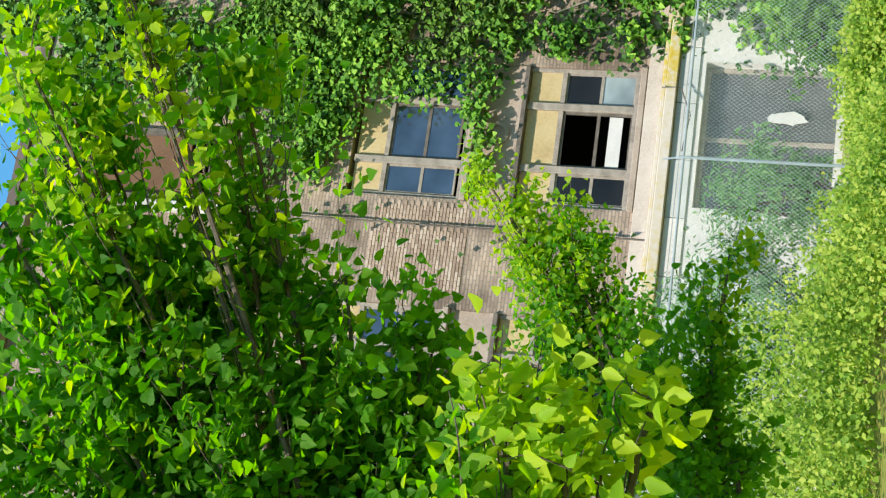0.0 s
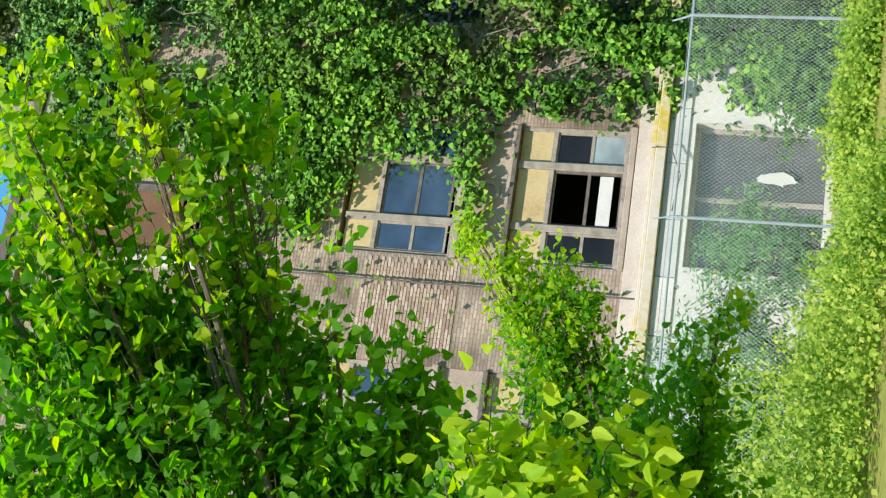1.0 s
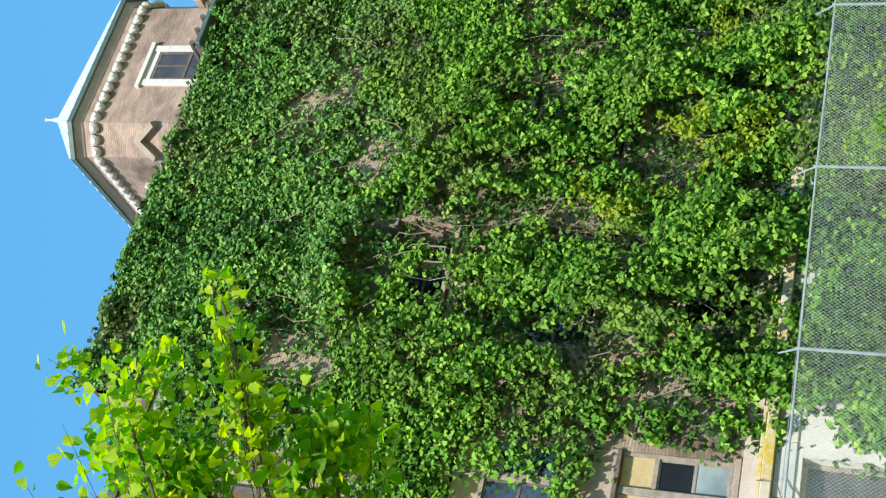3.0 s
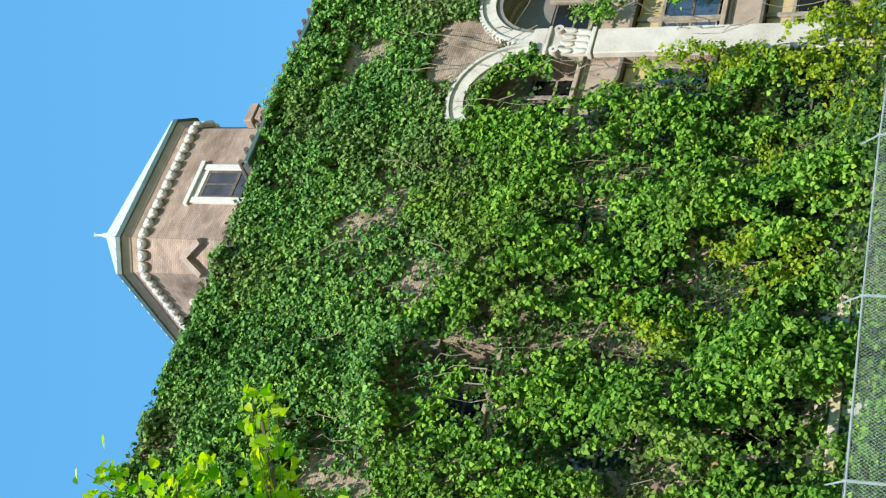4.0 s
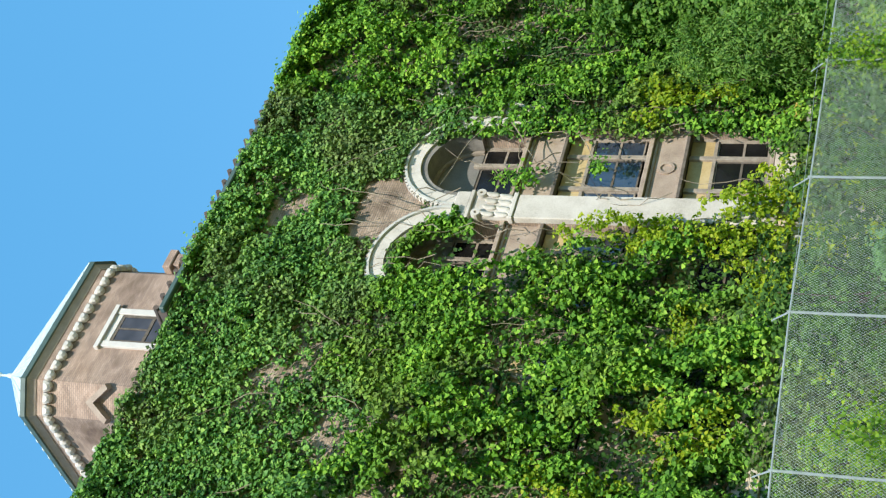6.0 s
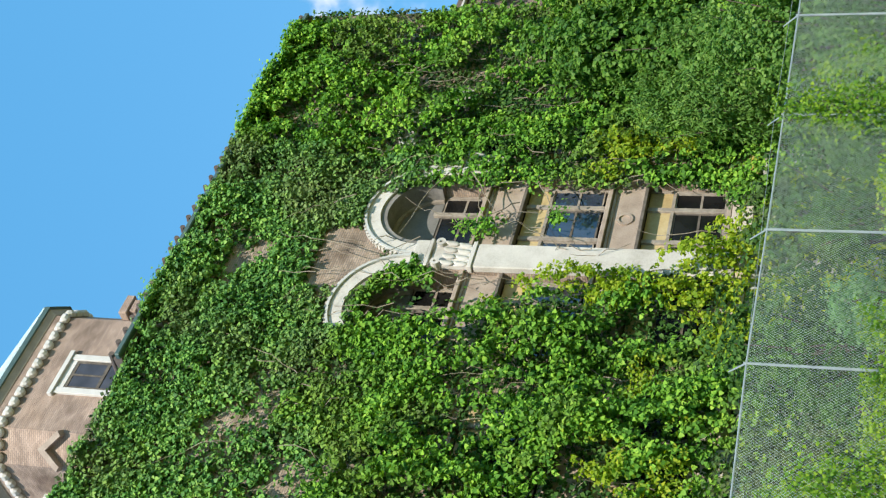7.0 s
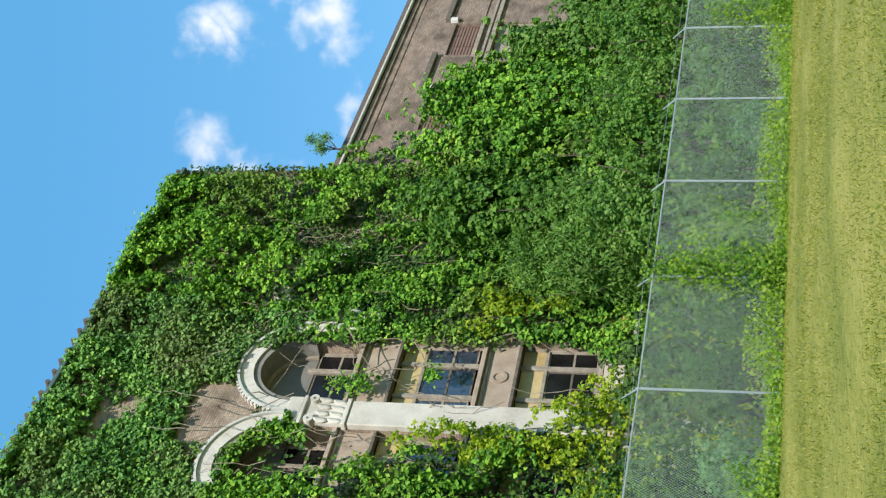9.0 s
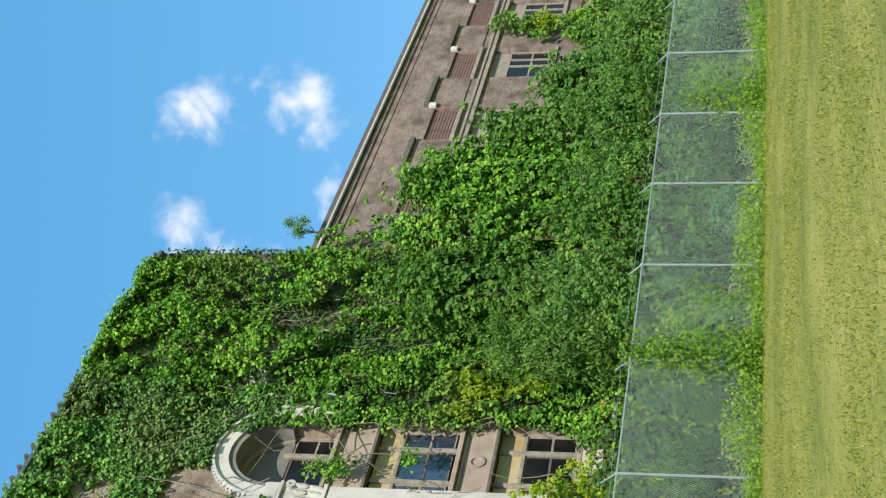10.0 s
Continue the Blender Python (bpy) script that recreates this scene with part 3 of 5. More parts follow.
for c in ARCHED + PLAIN:
    first = c == 8.95
    deep = 0.30 if c in ARCHED else 0.13
    window(c, 5.25, 7.66, 5.34, 6.86, glass=(PANE_BLACK, PANE_BLACK, PANE_PALE if first else PANE_BLACK), open_sash=first, y=deep,
           label="broken window with yellow boards and a pale blind" if first else "window with peeling frame and yellow boards")
    head(c, 7.76)
    spandrel(c, 7.76, 8.86)
    window(c, 8.86, 11.42, 9.05, 10.65, glass=(PANE, PANE, PANE), y=deep, label="broken window with yellow boards and blue reflections")
    if c in ARCHED:
        head(c, 11.52)
        spandrel(c, 11.52, 12.75)
        w = window(c, 12.75, SPRING + 0.2, 12.9, 14.3, board=False, glass=(PANE_BLACK, PANE_BLACK, PANE_BLACK), y=0.72, label="arched third-floor window with grey boards")
        bm = bmesh.new()
        pts = [(c + (HALF - 0.01) * math.cos(radians(180 * i / 24)), SPRING + 0.01 + (HALF - 0.02) * math.sin(radians(180 * i / 24))) for i in range(25)]
        prism(bm, pts, 0.82, 0.86)
        part("arch_board", bm, noisy("grey weathered board", [(0.13, 0.13, 0.12), (0.22, 0.21, 0.195)], 2, 20, 0.85), w)
        bm = bmesh.new()
        ring(bm, c, SPRING, HALF - 0.3, HALF - 0.006, 0.70, 0.80)
        part("arch_frame", bm, FRAME, w)
        # darker stone puts the shade under the arch into the reveal's colour
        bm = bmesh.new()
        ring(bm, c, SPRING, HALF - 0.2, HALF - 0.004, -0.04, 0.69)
        part("arch_reveal", bm, STONE_SHADED, w)
        # voussoirs
        arch = new("arch")
        arch.parent = front
        tagged(arch, "pale stone arch ring")
        for i in range(13):
            bm = bmesh.new()
            ring(bm, c, SPRING, HALF + 0.002, HALF + 0.40, -0.12, 0.05, 180 * i / 13 + 0.12, 180 * (i + 1) / 13 - 0.12, 3)
            part("voussoir", bm, STONE, arch)
        bm = bmesh.new()
        ring(bm, c, SPRING, HALF + 0.41, HALF + 0.49, -0.2, 0.05)
        part("hood_mould", bm, STONE_GREY, arch)
        for i in range(40):
            a = radians(180 * (i + 0.5) / 40)
            bm = bmesh.new()
            ring(bm, c, SPRING, HALF + 0.492, HALF + 0.56, -0.15, 0.03, math.degrees(a) - 1.3, math.degrees(a) + 1.3, 1)
            part("dentil", bm, STONE, arch)

# pilasters with carved capitals between the arches
for x in (26.52, 30.68):
    p = new("pilaster")
    p.parent = front
    tagged(p, "white stone pilaster with carved capital")
    if x < 30:
        part("shaft", boxes((x - 0.5, x + 0.5, -0.22, 0.02, 4.8, 12.35), bev=0.03), STONE, p)
    for name, w, y, z0, z1 in (("collar", 0.55, 0.27, 12.36, 12.5), ("abacus", 0.58, 0.3, 13.72, 13.84), ("impost", 0.55, 0.25, 13.85, 14.3)):
        part(name, boxes((x - w, x + w, -y, 0.0, z0, z1), bev=0.02), STONE, p)
    for row, k in [(r, k) for r in (0, 1) for k in (-1.5, -0.5, 0.5, 1.5)]:
        bm = bmesh.new()
        bmesh.ops.create_uvsphere(bm, u_segments=8, v_segments=6, radius=0.13)
        for v in bm.verts:
            curl = 0.10 * max(0.0, v.co.z / 0.13) ** 2
            v.co = Vector((x + 0.26 * k * (1 + 0.06 * row) + v.co.x * 0.85, -0.19 - 0.05 * row + v.co.y * 0.5 - curl, 12.72 + 0.42 * row + v.co.z * 1.6))
        part("carved_leaf", bm, STONE, p, smooth=True)
    for k in (-1, 1):
        bm = bmesh.new()
        ring(bm, x + 0.42 * k, 13.5, 0.05, 0.15, -0.34, -0.02, 0, 360, 14)
        part("volute", bm, STONE, p)
    part("bell", boxes((x - 0.46, x + 0.46, -0.2, 0.0, 12.5, 13.72), bev=0.03), STONE, p)

bm = boxes((14.64, 14.665, -0.45, -0.42, 12.72, 13.2), (15.08, 15.105, -0.45, -0.42, 12.72, 13.2), (14.665, 15.08, -0.45, -0.42, 12.72, 12.745))
fpart("loose_sash", bm, FRAME, "thin pale sash hanging loose among the ivy")

# the boarded opening high up by the tree
p = new("boarded_window")
p.parent = front
tagged(p, "brown boarded opening with a black louvre")
part("board", boxes((6.9, 8.5, 0.1, 0.16, 15.4, 18.1)), BROWN, p)
part("board", boxes((6.9, 7.6, 0.1, 0.16, 14.5, 15.4)), BROWN, p)
part("frame", boxes((6.84, 6.98, -0.08, 0.1, 14.4, 18.1), (8.42, 8.56, -0.08, 0.1, 14.4, 18.1), bev=0.01), FRAME_DARK, p)
part("trim", boxes((6.6, 6.83, -0.2, 0.1, 14.3, 16.4), bev=0.015), STONE, p)
for i in range(6):
    part("slat", boxes((7.62, 8.4, 0.05, 0.12, 14.54 + 0.14 * i, 14.58 + 0.14 * i)), FRAME_DARK, p)

# basement windows behind wire screens
for x0, x1, top in ((7.5, 10.7, 3.9), (13.0, 16.0, 3.9), (18.2, 21.3, 3.9), (27.2, 30.0, 3.6)):
    w = new("basement_window")
    w.parent = front
    tagged(w, "basement window behind a grey mesh screen")
    xm = (x0 + x1) / 2
    part("frame", boxes((x0, x0 + 0.1, 0.2, 0.32, 1.2, top), (x1 - 0.1, x1, 0.2, 0.32, 1.2, top), (xm - 0.05, xm + 0.05, 0.2, 0.32, 1.2, top), (x0, x1, 0.21, 0.31, top - 0.1, top), bev=0.008), FRAME, w)
    part("pane", boxes((x0 + 0.1, x1 - 0.1, 0.27, 0.29, 1.2, top - 0.1)), glass_mat("grey screen", (0.07, 0.07, 0.07), 0.5), w)
bm = bmesh.new()
rag = random.Random(8)
outline = [(9.62 + (0.10 + 0.16 * rag.random()) * math.cos(a), 2.22 + (0.24 + 0.26 * rag.random()) * math.sin(a)) for a in [math.tau * i / 16 for i in range(16)]]
prism(bm, outline, 0.15, 0.17)
part("torn_sheet", bm, WHITE, front, "torn white sheet behind the mesh")
part("drain_pipe", tube(bmesh.new(), [(10.0, -0.35, 4.75), (10.0, -0.35, 4.35), (9.4, -0.42, 4.1), (8.6, -0.4, 4.2)], [0.014] * 4), FRAME_DARK, front)
part("downpipe", tube(bmesh.new(), [(6.75, -0.06, 4.8), (6.72, -0.06, 13.5)], [0.022] * 2), FRAME_DARK, front)

# ---- tower ----
H_E = 28.55
tower = thing("tower", "square brick tower with chamfered corners and pale metal roof", "tower", at=(23.94, 32.72, 0))


def octagon(half, cut):
    return [(half, -half + cut), (half, half - cut), (half - cut, half), (-half + cut, half), (-half, half - cut), (-half, -half + cut), (-half + cut, -half), (half - cut, -half)]


def slab(half, cut, z0, z1, half2=None, cut2=None):
    bm = bmesh.new()
    lo = [bm.verts.new((x, y, z0)) for x, y in octagon(half, cut)]
    hi = [bm.verts.new((x, y, z1)) for x, y in octagon(half2 or half, cut2 or cut)]
    bm.faces.new(lo[::-1])
    bm.faces.new(hi)
    for i in range(8):
        j = (i + 1) % 8
        bm.faces.new((lo[i], lo[j], hi[j], hi[i]))
    return bm


TH, TC = 3.28, 0.82
part("shaft", slab(TH, TC, 21.0, H_E - 0.3), BRICK_TOWER, tower, "pinkish brick tower walls")
part("frieze", slab(TH + 0.04, TC + 0.015, H_E - 0.55, H_E - 0.2), BRICK_TOWER, tower)
part("cornice", slab(TH + 0.07, TC + 0.03, H_E - 0.22, H_E + 0.02, TH + 0.2, TC + 0.06), noisy("tan cornice", [(0.27, 0.225, 0.185), (0.40, 0.34, 0.285)], 3, 30), tower)
part("gutter", slab(TH + 0.28, TC + 0.08, H_E + 0.02, H_E + 0.2), GUTTER, tower, "dark green tower gutter")
bm = bmesh.new()
o = octagon(TH + 0.26, TC + 0.08)
apex = 32.4
vs = [bm.verts.new((x, y, H_E + 0.22)) for x, y in o]
top = [bm.verts.new((x * 0.03, y * 0.03, apex)) for x, y in o]
for i in range(8):
    bm.faces.new((vs[i], vs[(i + 1) % 8], top[(i + 1) % 8], top[i]))
bm.faces.new(top)
roof = part("roof", bm, TEAL, tower, "pale weathered metal pyramid roof")
for i in range(8):          # standing seams
    a, b = Vector((*o[i], H_E + 0.23)), Vector((*o[(i + 1) % 8], H_E + 0.23))
    n = 11 if (a - b).length > 2 else 3
    for k in range(n):
        p = a.lerp(b, k / n)
        part("seam", tube(bmesh.new(), [p, Vector((p.x * 0.03, p.y * 0.03, apex + 0.01))], [0.035, 0.014], 4), TEAL, roof)
part("finial", tube(bmesh.new(), [(0, 0, apex - 0.1), (0, 0, apex + 0.2), (0, 0, apex + 0.3), (0, 0, apex + 0.5), (0, 0, apex + 0.62)], [0.12, 0.1, 0.05, 0.05, 0.1], 8), TEAL, tower)


def corbel(p, out):
    """One small stone corbel under the eaves."""
    bm = bmesh.new()
    side = Vector((-out.y, out.x, 0))
    rows = []          # a scallop: half a disc, rounded in front and set against the wall
    for e, w in ((0.0, 0.19), (0.14, 0.19), (0.22, 0.11)):
        rows.append([bm.verts.new(p + side * w * c + out * e + Vector((0, 0, 0.20 + w * h))) for c, h in ((-1, 0.45), (-0.95, -0.2), (-0.6, -0.8), (0, -1), (0.6, -0.8), (0.95, -0.2), (1, 0.45))])
    for a, b in zip(rows, rows[1:]):
        for i in range(7):
            bm.faces.new((a[i], a[(i + 1) % 7], b[(i + 1) % 7], b[i]))
    bm.faces.new(rows[0][::-1])
    bm.faces.new(rows[-1])
    bmesh.ops.recalc_face_normals(bm, faces=bm.faces)
    part("corbel", bm, WHITE, tower)


o = octagon(TH + 0.1, TC + 0.03)
for i in range(8):
    a, b = Vector((*o[i], H_E - 0.86)), Vector((*o[(i + 1) % 8], H_E - 0.86))
    out = Vector(((b - a).y, -(b - a).x, 0)).normalized()
    n = 12 if (a - b).length > 2 else 3
    for k in range(n):
        corbel(a.lerp(b, (k + 0.5) / n) - out * 0.09, out)


def tower_window(m):
    """White stone surround with a grey two-pane window, built facing -y."""
    w = new("window")
    w.parent = tower
    w.matrix_basis = m
    tagged(w, "small tower window in a white stone surround")
    part("surround", boxes((-0.84, -0.6, -0.1, 0.1, -1.6, 1.05), (0.6, 0.84, -0.1, 0.1, -1.6, 1.05), (-0.95, 0.95, -0.16, 0.1, 1.05, 1.22), (-0.6, 0.6, -0.06, 0.1, 0.8, 1.05), bev=0.012), WHITE, w)
    part("frame", boxes((-0.6, -0.5, -0.04, 0.08, -1.6, 0.8), (0.5, 0.6, -0.04, 0.08, -1.6, 0.8), (-0.5, 0.5, -0.04, 0.08, 0.7, 0.8), (-0.5, 0.5, -0.05, 0.08, -0.5, -0.38)), FRAME_DARK, w)
    part("pane", boxes((-0.5, 0.5, -0.025, 0.03, -0.38, 0.7)), PANE_DIM, w)
    part("pane", boxes((-0.5, 0.5, -0.025, 0.03, -1.6, -0.5)), PANE_DIM, w)
    part("mullion", boxes((-0.03, 0.03, -0.045, 0.08, -0.38, 0.7)), FRAME_DARK, w)


tower_window(pose(-0.1, -TH, 25.62))
tower_window(pose(-TH, 0.0, 25.62, 0, 0, -90))
c45 = TH - TC / 2
TOWER_TRIM = noisy("pale brick trim", [(0.28, 0.22, 0.18), (0.42, 0.35, 0.29)], 3, 30)
hood = part("niche_hood", prism(bmesh.new(), [(-0.66, -0.58), (-0.5, -0.68), (0, -0.14), (0.5, -0.68), (0.66, -0.58), (0, 0.14)], -0.26, 0.05), TOWER_TRIM, tower, "gabled brick hood of a niche")
hood.matrix_basis = pose(-c45, -c45, 26.15, 0, 0, -45)
part("corner_bracket", boxes((TH - 0.55, TH + 0.3, -TH - 0.12, -TH + 0.9, 25.62, 25.95), (TH - 0.4, TH + 0.16, -TH - 0.06, -TH + 0.8, 25.35, 25.62), bev=0.03), BRICK_TOWER, tower, "moulded brick bracket")

# ---- the lower wing to the right ----
WY = 0.25
wing = thing("wing_building", "long lower brick wing with boarded upper windows", "building", at=(0, FY, 0))
WX0, WX1, WT = 39.82, 96.0, 15.9
wc = [44.65 + 6.2 * i for i in range(8)]
holes = []
for c in wc:
    holes += [(c - 1.5, c + 1.5, 12.5, 13.7), (c - 1.5, c + 1.5, 8.75, 11.7), (c - 1.5, c + 1.5, 5.2, 7.9)]
bm = bmesh.new()
pierced(bm, WX0, WX1, BASE - 3, WT, WY, WY + 0.5, holes)
part("wall", bm, BRICK_WING, wing, "weathered brown brick wall")
part("side_wall", boxes((WX1 - 0.5, WX1, WY + 0.5, 16, BASE - 3, WT), (WX0, WX1, 16, 16.5, BASE - 3, WT)), BRICK_WING, wing)
part("roof", boxes((WX0, WX1 + 0.4, 0.12, 16.7, WT + 0.32, WT + 0.55)), TILE, wing)
part("cornice", boxes((WX0, WX1 + 0.3, 0.17, WY + 0.3, WT - 0.06, WT + 0.15), (WX0, WX1 + 0.3, 0.21, WY + 0.3, WT - 0.36, WT - 0.26), bev=0.02), BRICK_WING, wing)
part("gutter", boxes((WX0, WX1 + 0.4, 0.0, 0.16, WT + 0.18, WT + 0.30), bev=0.03), STONE_GREY, wing, "pale eaves gutter")
# near-black sheet in place of the shade of unlit rooms
part("interior", boxes((WX0 + 0.6, WX1 - 0.6, 3.2, 3.3, 0, WT - 0.2)), ROOM_SHADE, wing)
part("sill_band", boxes((WX0, WX1, WY - 0.14, WY + 0.02, 11.72, 11.9), (WX0, WX1, WY - 0.1, WY + 0.02, 12.0, 12.12), bev=0.01), FRAME, wing)
for c in wc:
    w = new("window")
    w.parent = wing
    tagged(w, "boarded window with red-brown shutters")
    for k in (-1, 0, 1):
        part("shutter", boxes((c + k * 0.98 - 0.46, c + k * 0.98 + 0.46, WY + 0.12, WY + 0.17, 12.54, 13.66)), SHUTTER, w)
    for i in range(7):
        part("shutter_slat", boxes((c - 1.42, c + 1.42, WY + 0.09, WY + 0.12, 12.66 + 0.14 * i, 12.70 + 0.14 * i)), SHUTTER, w)
    # cap slab dark all over: the shade of its underside painted in
    part("shaded_pier_cap", boxes((c + 1.6, c + 4.6, WY - 0.22, WY + 0.3, 13.98, 14.22), bev=0.02), FRAME_DARK, w)
    part("bracket", boxes((c + 1.52, c + 1.78, WY - 0.2, WY, 13.62, 13.97), bev=0.02), WHITE, w)
    part("pier_panel", boxes((c + 1.75, c + 4.45, WY - 0.05, WY + 0.1, 12.45, 13.95)), BRICK_WING, w)
    part("sill", boxes((c - 1.7, c + 1.7, WY - 0.16, WY + 0.2, 12.3, 12.49), bev=0.02), FRAME, w)
    for z0, z1 in ((8.75, 11.7), (5.2, 7.9)):
        w = new("window")
        w.parent = wing
        tagged(w, "wing window with white frame and dark panes")
        part("board", boxes((c - 1.45, c + 1.45, WY + 0.15, WY + 0.2, z1 - 0.75, z1)), FRAME, w)
        part("frame", boxes(*[(c + x - 0.07, c + x + 0.07, WY + 0.1, WY + 0.24, z0, z1 - 0.75) for x in (-1.43, -0.1, 0.62, 1.43)], (c - 1.36, c + 1.36, WY + 0.11, WY + 0.23, z0, z0 + 0.1),
                            (c - 1.36, c + 1.36, WY + 0.11, WY + 0.23, z1 - 0.85, z1 - 0.75), (c - 1.36, c + 1.36, WY + 0.12, WY + 0.22, (z0 + z1) / 2 - 0.45, (z0 + z1) / 2 - 0.37)), FRAME, w)
        part("pane", boxes((c - 1.36, c + 1.36, WY + 0.16, WY + 0.18, z0 + 0.1, z1 - 0.85)), PANE_BLACK, w)
        part("sill", boxes((c - 1.65, c + 1.65, WY - 0.12, WY + 0.1, z0 - 0.16, z0 - 0.004)), FRAME, w)

# ---- chain-link fence ----
fence = thing("chain_link_fence", "tall galvanised chain-link fence overgrown with weeds", "fence", at=(0, 0, 0))
FH = 2.60


def fence_top(x):
    return float(ground_z(x, fence_y(x))) + FH


posts = [5.9 + 3.03 * k for k in range(-4, 18)]
for x in posts:
    g, t = float(ground_z(x, fence_y(x))), fence_top(x)
    part("post", tube(bmesh.new(), [(x, fence_y(x), g - 0.1), (x, fence_y(x), t + 0.05)], [0.024, 0.024], 8), METAL, fence, "galvanised post")
    part("brace_arm", tube(bmesh.new(), [(x, fence_y(x), t), (x + 0.06, fence_y(x) + 0.32, t + 0.32)], [0.018, 0.012], 5), METAL, fence)
for a, b in zip(posts, posts[1:]):
    part("top_rail", tube(bmesh.new(), [(a, fence_y(a), fence_top(a)), (b, fence_y(b), fence_top(b))], [0.019, 0.019], 7), METAL, fence)


def wire_mesh():
    """Two sets of slanting wires, a thumb's breadth of diamonds."""
    v, q = [], []
    step, r = 0.056, 0.0012
    x0, x1 = posts[0], posts[-1]
    n = int((x1 - x0) / step)
    for s in (1, -1):
        for i in range(n):
            xa = x0 + i * step
            rise = FH * 0.98
            xb = xa + s * rise * 0.74
            za0, t0, t1 = 0, 0.0, 1.0
            if xb > x1:
                t1 = (x1 - xa) / (xb - xa)
            if xb < x0:
                t1 = (x0 - xa) / (xb - xa)
            pts = []
            for t in (t0, (t0 + t1) / 2, t1):
                x = xa + (xb - xa) * t
                pts.append((x, fence_y(x) - 0.03 + 0.002 * s, float(ground_z(x, fence_y(x))) + 0.03 + rise * t))
            for p, e in zip(pts, pts[1:]):
                k = len(v)
                for c in (p, e):
                    v += [(c[0] - r, c[1], c[2] + r * s), (c[0] + r, c[1] - r, c[2] - r * s), (c[0] + r, c[1] + r, c[2] - r * s)]
                q += [(k, k + 1, k + 4, k + 3), (k + 1, k + 2, k + 5, k + 4), (k + 2, k, k + 3, k + 5)]
    ob = raw_mesh("wire_mesh", v, q, WIRE, fence)
    tagged(ob, "diamond wire mesh")


wire_mesh()
part("tension_wire", tube(bmesh.new(), [(posts[0], fence_y(posts[0]) + 0.2, fence_top(posts[0]) + 0.2), (posts[9], fence_y(posts[9]) + 0.2, fence_top(posts[9]) + 0.2), (posts[-1], fence_y(posts[-1]) + 0.2, fence_top(posts[-1]) + 0.2)], [0.005] * 3, 4), METAL, fence)


# ---- ivy on the wall ----
def inside(x, z, x0, x1, z0, z1):
    return (x > x0) & (x < x1) & (z > z0) & (z < z1)


def ivy_cover(x, z, gaps=True):
    """How thickly ivy grows at a place on the front, 0 to 1."""
    n = field(x, z, 1.3, 0.4)
    d = np.ones_like(x)
    # bare brick round the open bay by the tree
    d[(x < 10.5 + 0.35 * n) & (z < 11.7 + 0.5 * n)] = 0.0
    d[(x < 7.4 + 0.5 * n) & (z < 20 + n)] = 0.02
    d[inside(x, z, 6.5, 8.8, 14.1, 18.3)] = 0.0
    d[inside(x, z, 8.5, 9.4, 13.5, 17.6)] *= 0.3
    d[inside(x, z, 7.2, 8.7, 11.6, 13.9)] *= 0.45
    d[(x < 10.6) & (z > 19.2)] = 0.0
    d[inside(x, z, 9.6, 10.8, 7.8, 9.4) & (n > -0.2)] = 0.5
    d[inside(x, z, 9.4, 10.6, 4.0, 8.2)] *= 0.1
    d[inside(x, z, 10.6, 12.0, 4.2, 8.0)] *= 0.7
    d[(x < 11.4 + 0.4 * n) & (z < 4.3)] *= 0.1
    # thin growth over the second arch and beside it
    r = np.hypot(x - 14.5, z - SPRING)
    d[(r > 1.55) & (r < 2.15) & (z > SPRING + 0.6) & (x > 14.7)] *= 0.85
    r = np.hypot(x - 14.7, (z - 13.9) * 0.85)
    d[(r < 1.45) & (z > 11.9)] = 0.34
    for gx, gz, ga, gb in ((17.8, 7.8, 0.55, 0.8), (17.25, 5.4, 0.3, 0.45), (23.65, 6.7, 0.35, 0.8), (34.7, 15.2, 0.6, 0.7), (22.0, 7.1, 0.13, 0.95), (20.48, 9.7, 0.12, 0.7), (20.05, 11.05, 0.32, 0.35),
                           (21.2, 11.5, 0.3, 0.25), (16.0, 9.6, 0.3, 0.6), (12.6, 8.6, 0.35, 0.5), (13.6, 6.4, 0.4, 0.5), (19.0, 4.4, 0.3, 0.4), (36.6, 9.5, 0.5, 0.5), (11.9, 7.0, 0.35, 0.5)):
        d[((x - gx) / ga) ** 2 + ((z - gz) / gb) ** 2 < 1.7 + 0.5 * n] *= 0.05 if gaps else 0.75          # deep gaps in the growth
    d[inside(x, z, 17.2, 18.1, 16.5, 17.6) | inside(x, z, 18.0, 18.8, 15.2, 16.0) | inside(x, z, 11.6, 12.1, 14.6, 17.0)] *= 0.35
    d[inside(x, z, 18.4, 20.0, 17.4, 18.8)] *= 0.3
    d[inside(x, z, 17.0, 18.6, 14.2, 16.2)] *= 0.3
    d[inside(x, z, 11.0, 12.6, 15.0, 17.2)] *= 0.4
    d[inside(x, z, 19.6, 21.0, 16.5, 18.2)] *= 0.4
    d[inside(x, z, 24.8, 26.9, 19.0, 20.4) & (n > -0.4)] *= 0.08
    # the open arch
    edge = 24.75 + np.clip(12.6 - z, 0, 8) * 0.20 + np.clip(7.0 - z, 0, 3) * 0.7
    right = 29.9 + 0.4 * n - np.clip(6.5 - z, 0, 2) * 0.5
    d[(x > edge + 0.3 * n) & (x < right) & (z > 4.6) & (z < 14.0)] = 0.0
    r = np.hypot(x - 28.6, z - SPRING)
    d[(r < 2.15) & (z > SPRING - 0.4) & (x < 29.5 + 0.3 * n)] = 0.0
    r = np.hypot(x - 24.45, z - SPRING)
    d[(r > 1.55) & (r < 2.15) & (z > SPRING - 0.1) & (x > 23.5)] = 0.0
    d[(r < 1.0) & (z > SPRING - 0.6) & (x > 24.0)] = 0.1
    d[inside(x, z, 23.6, 25.9, 12.2, 13.9)] = 0.05
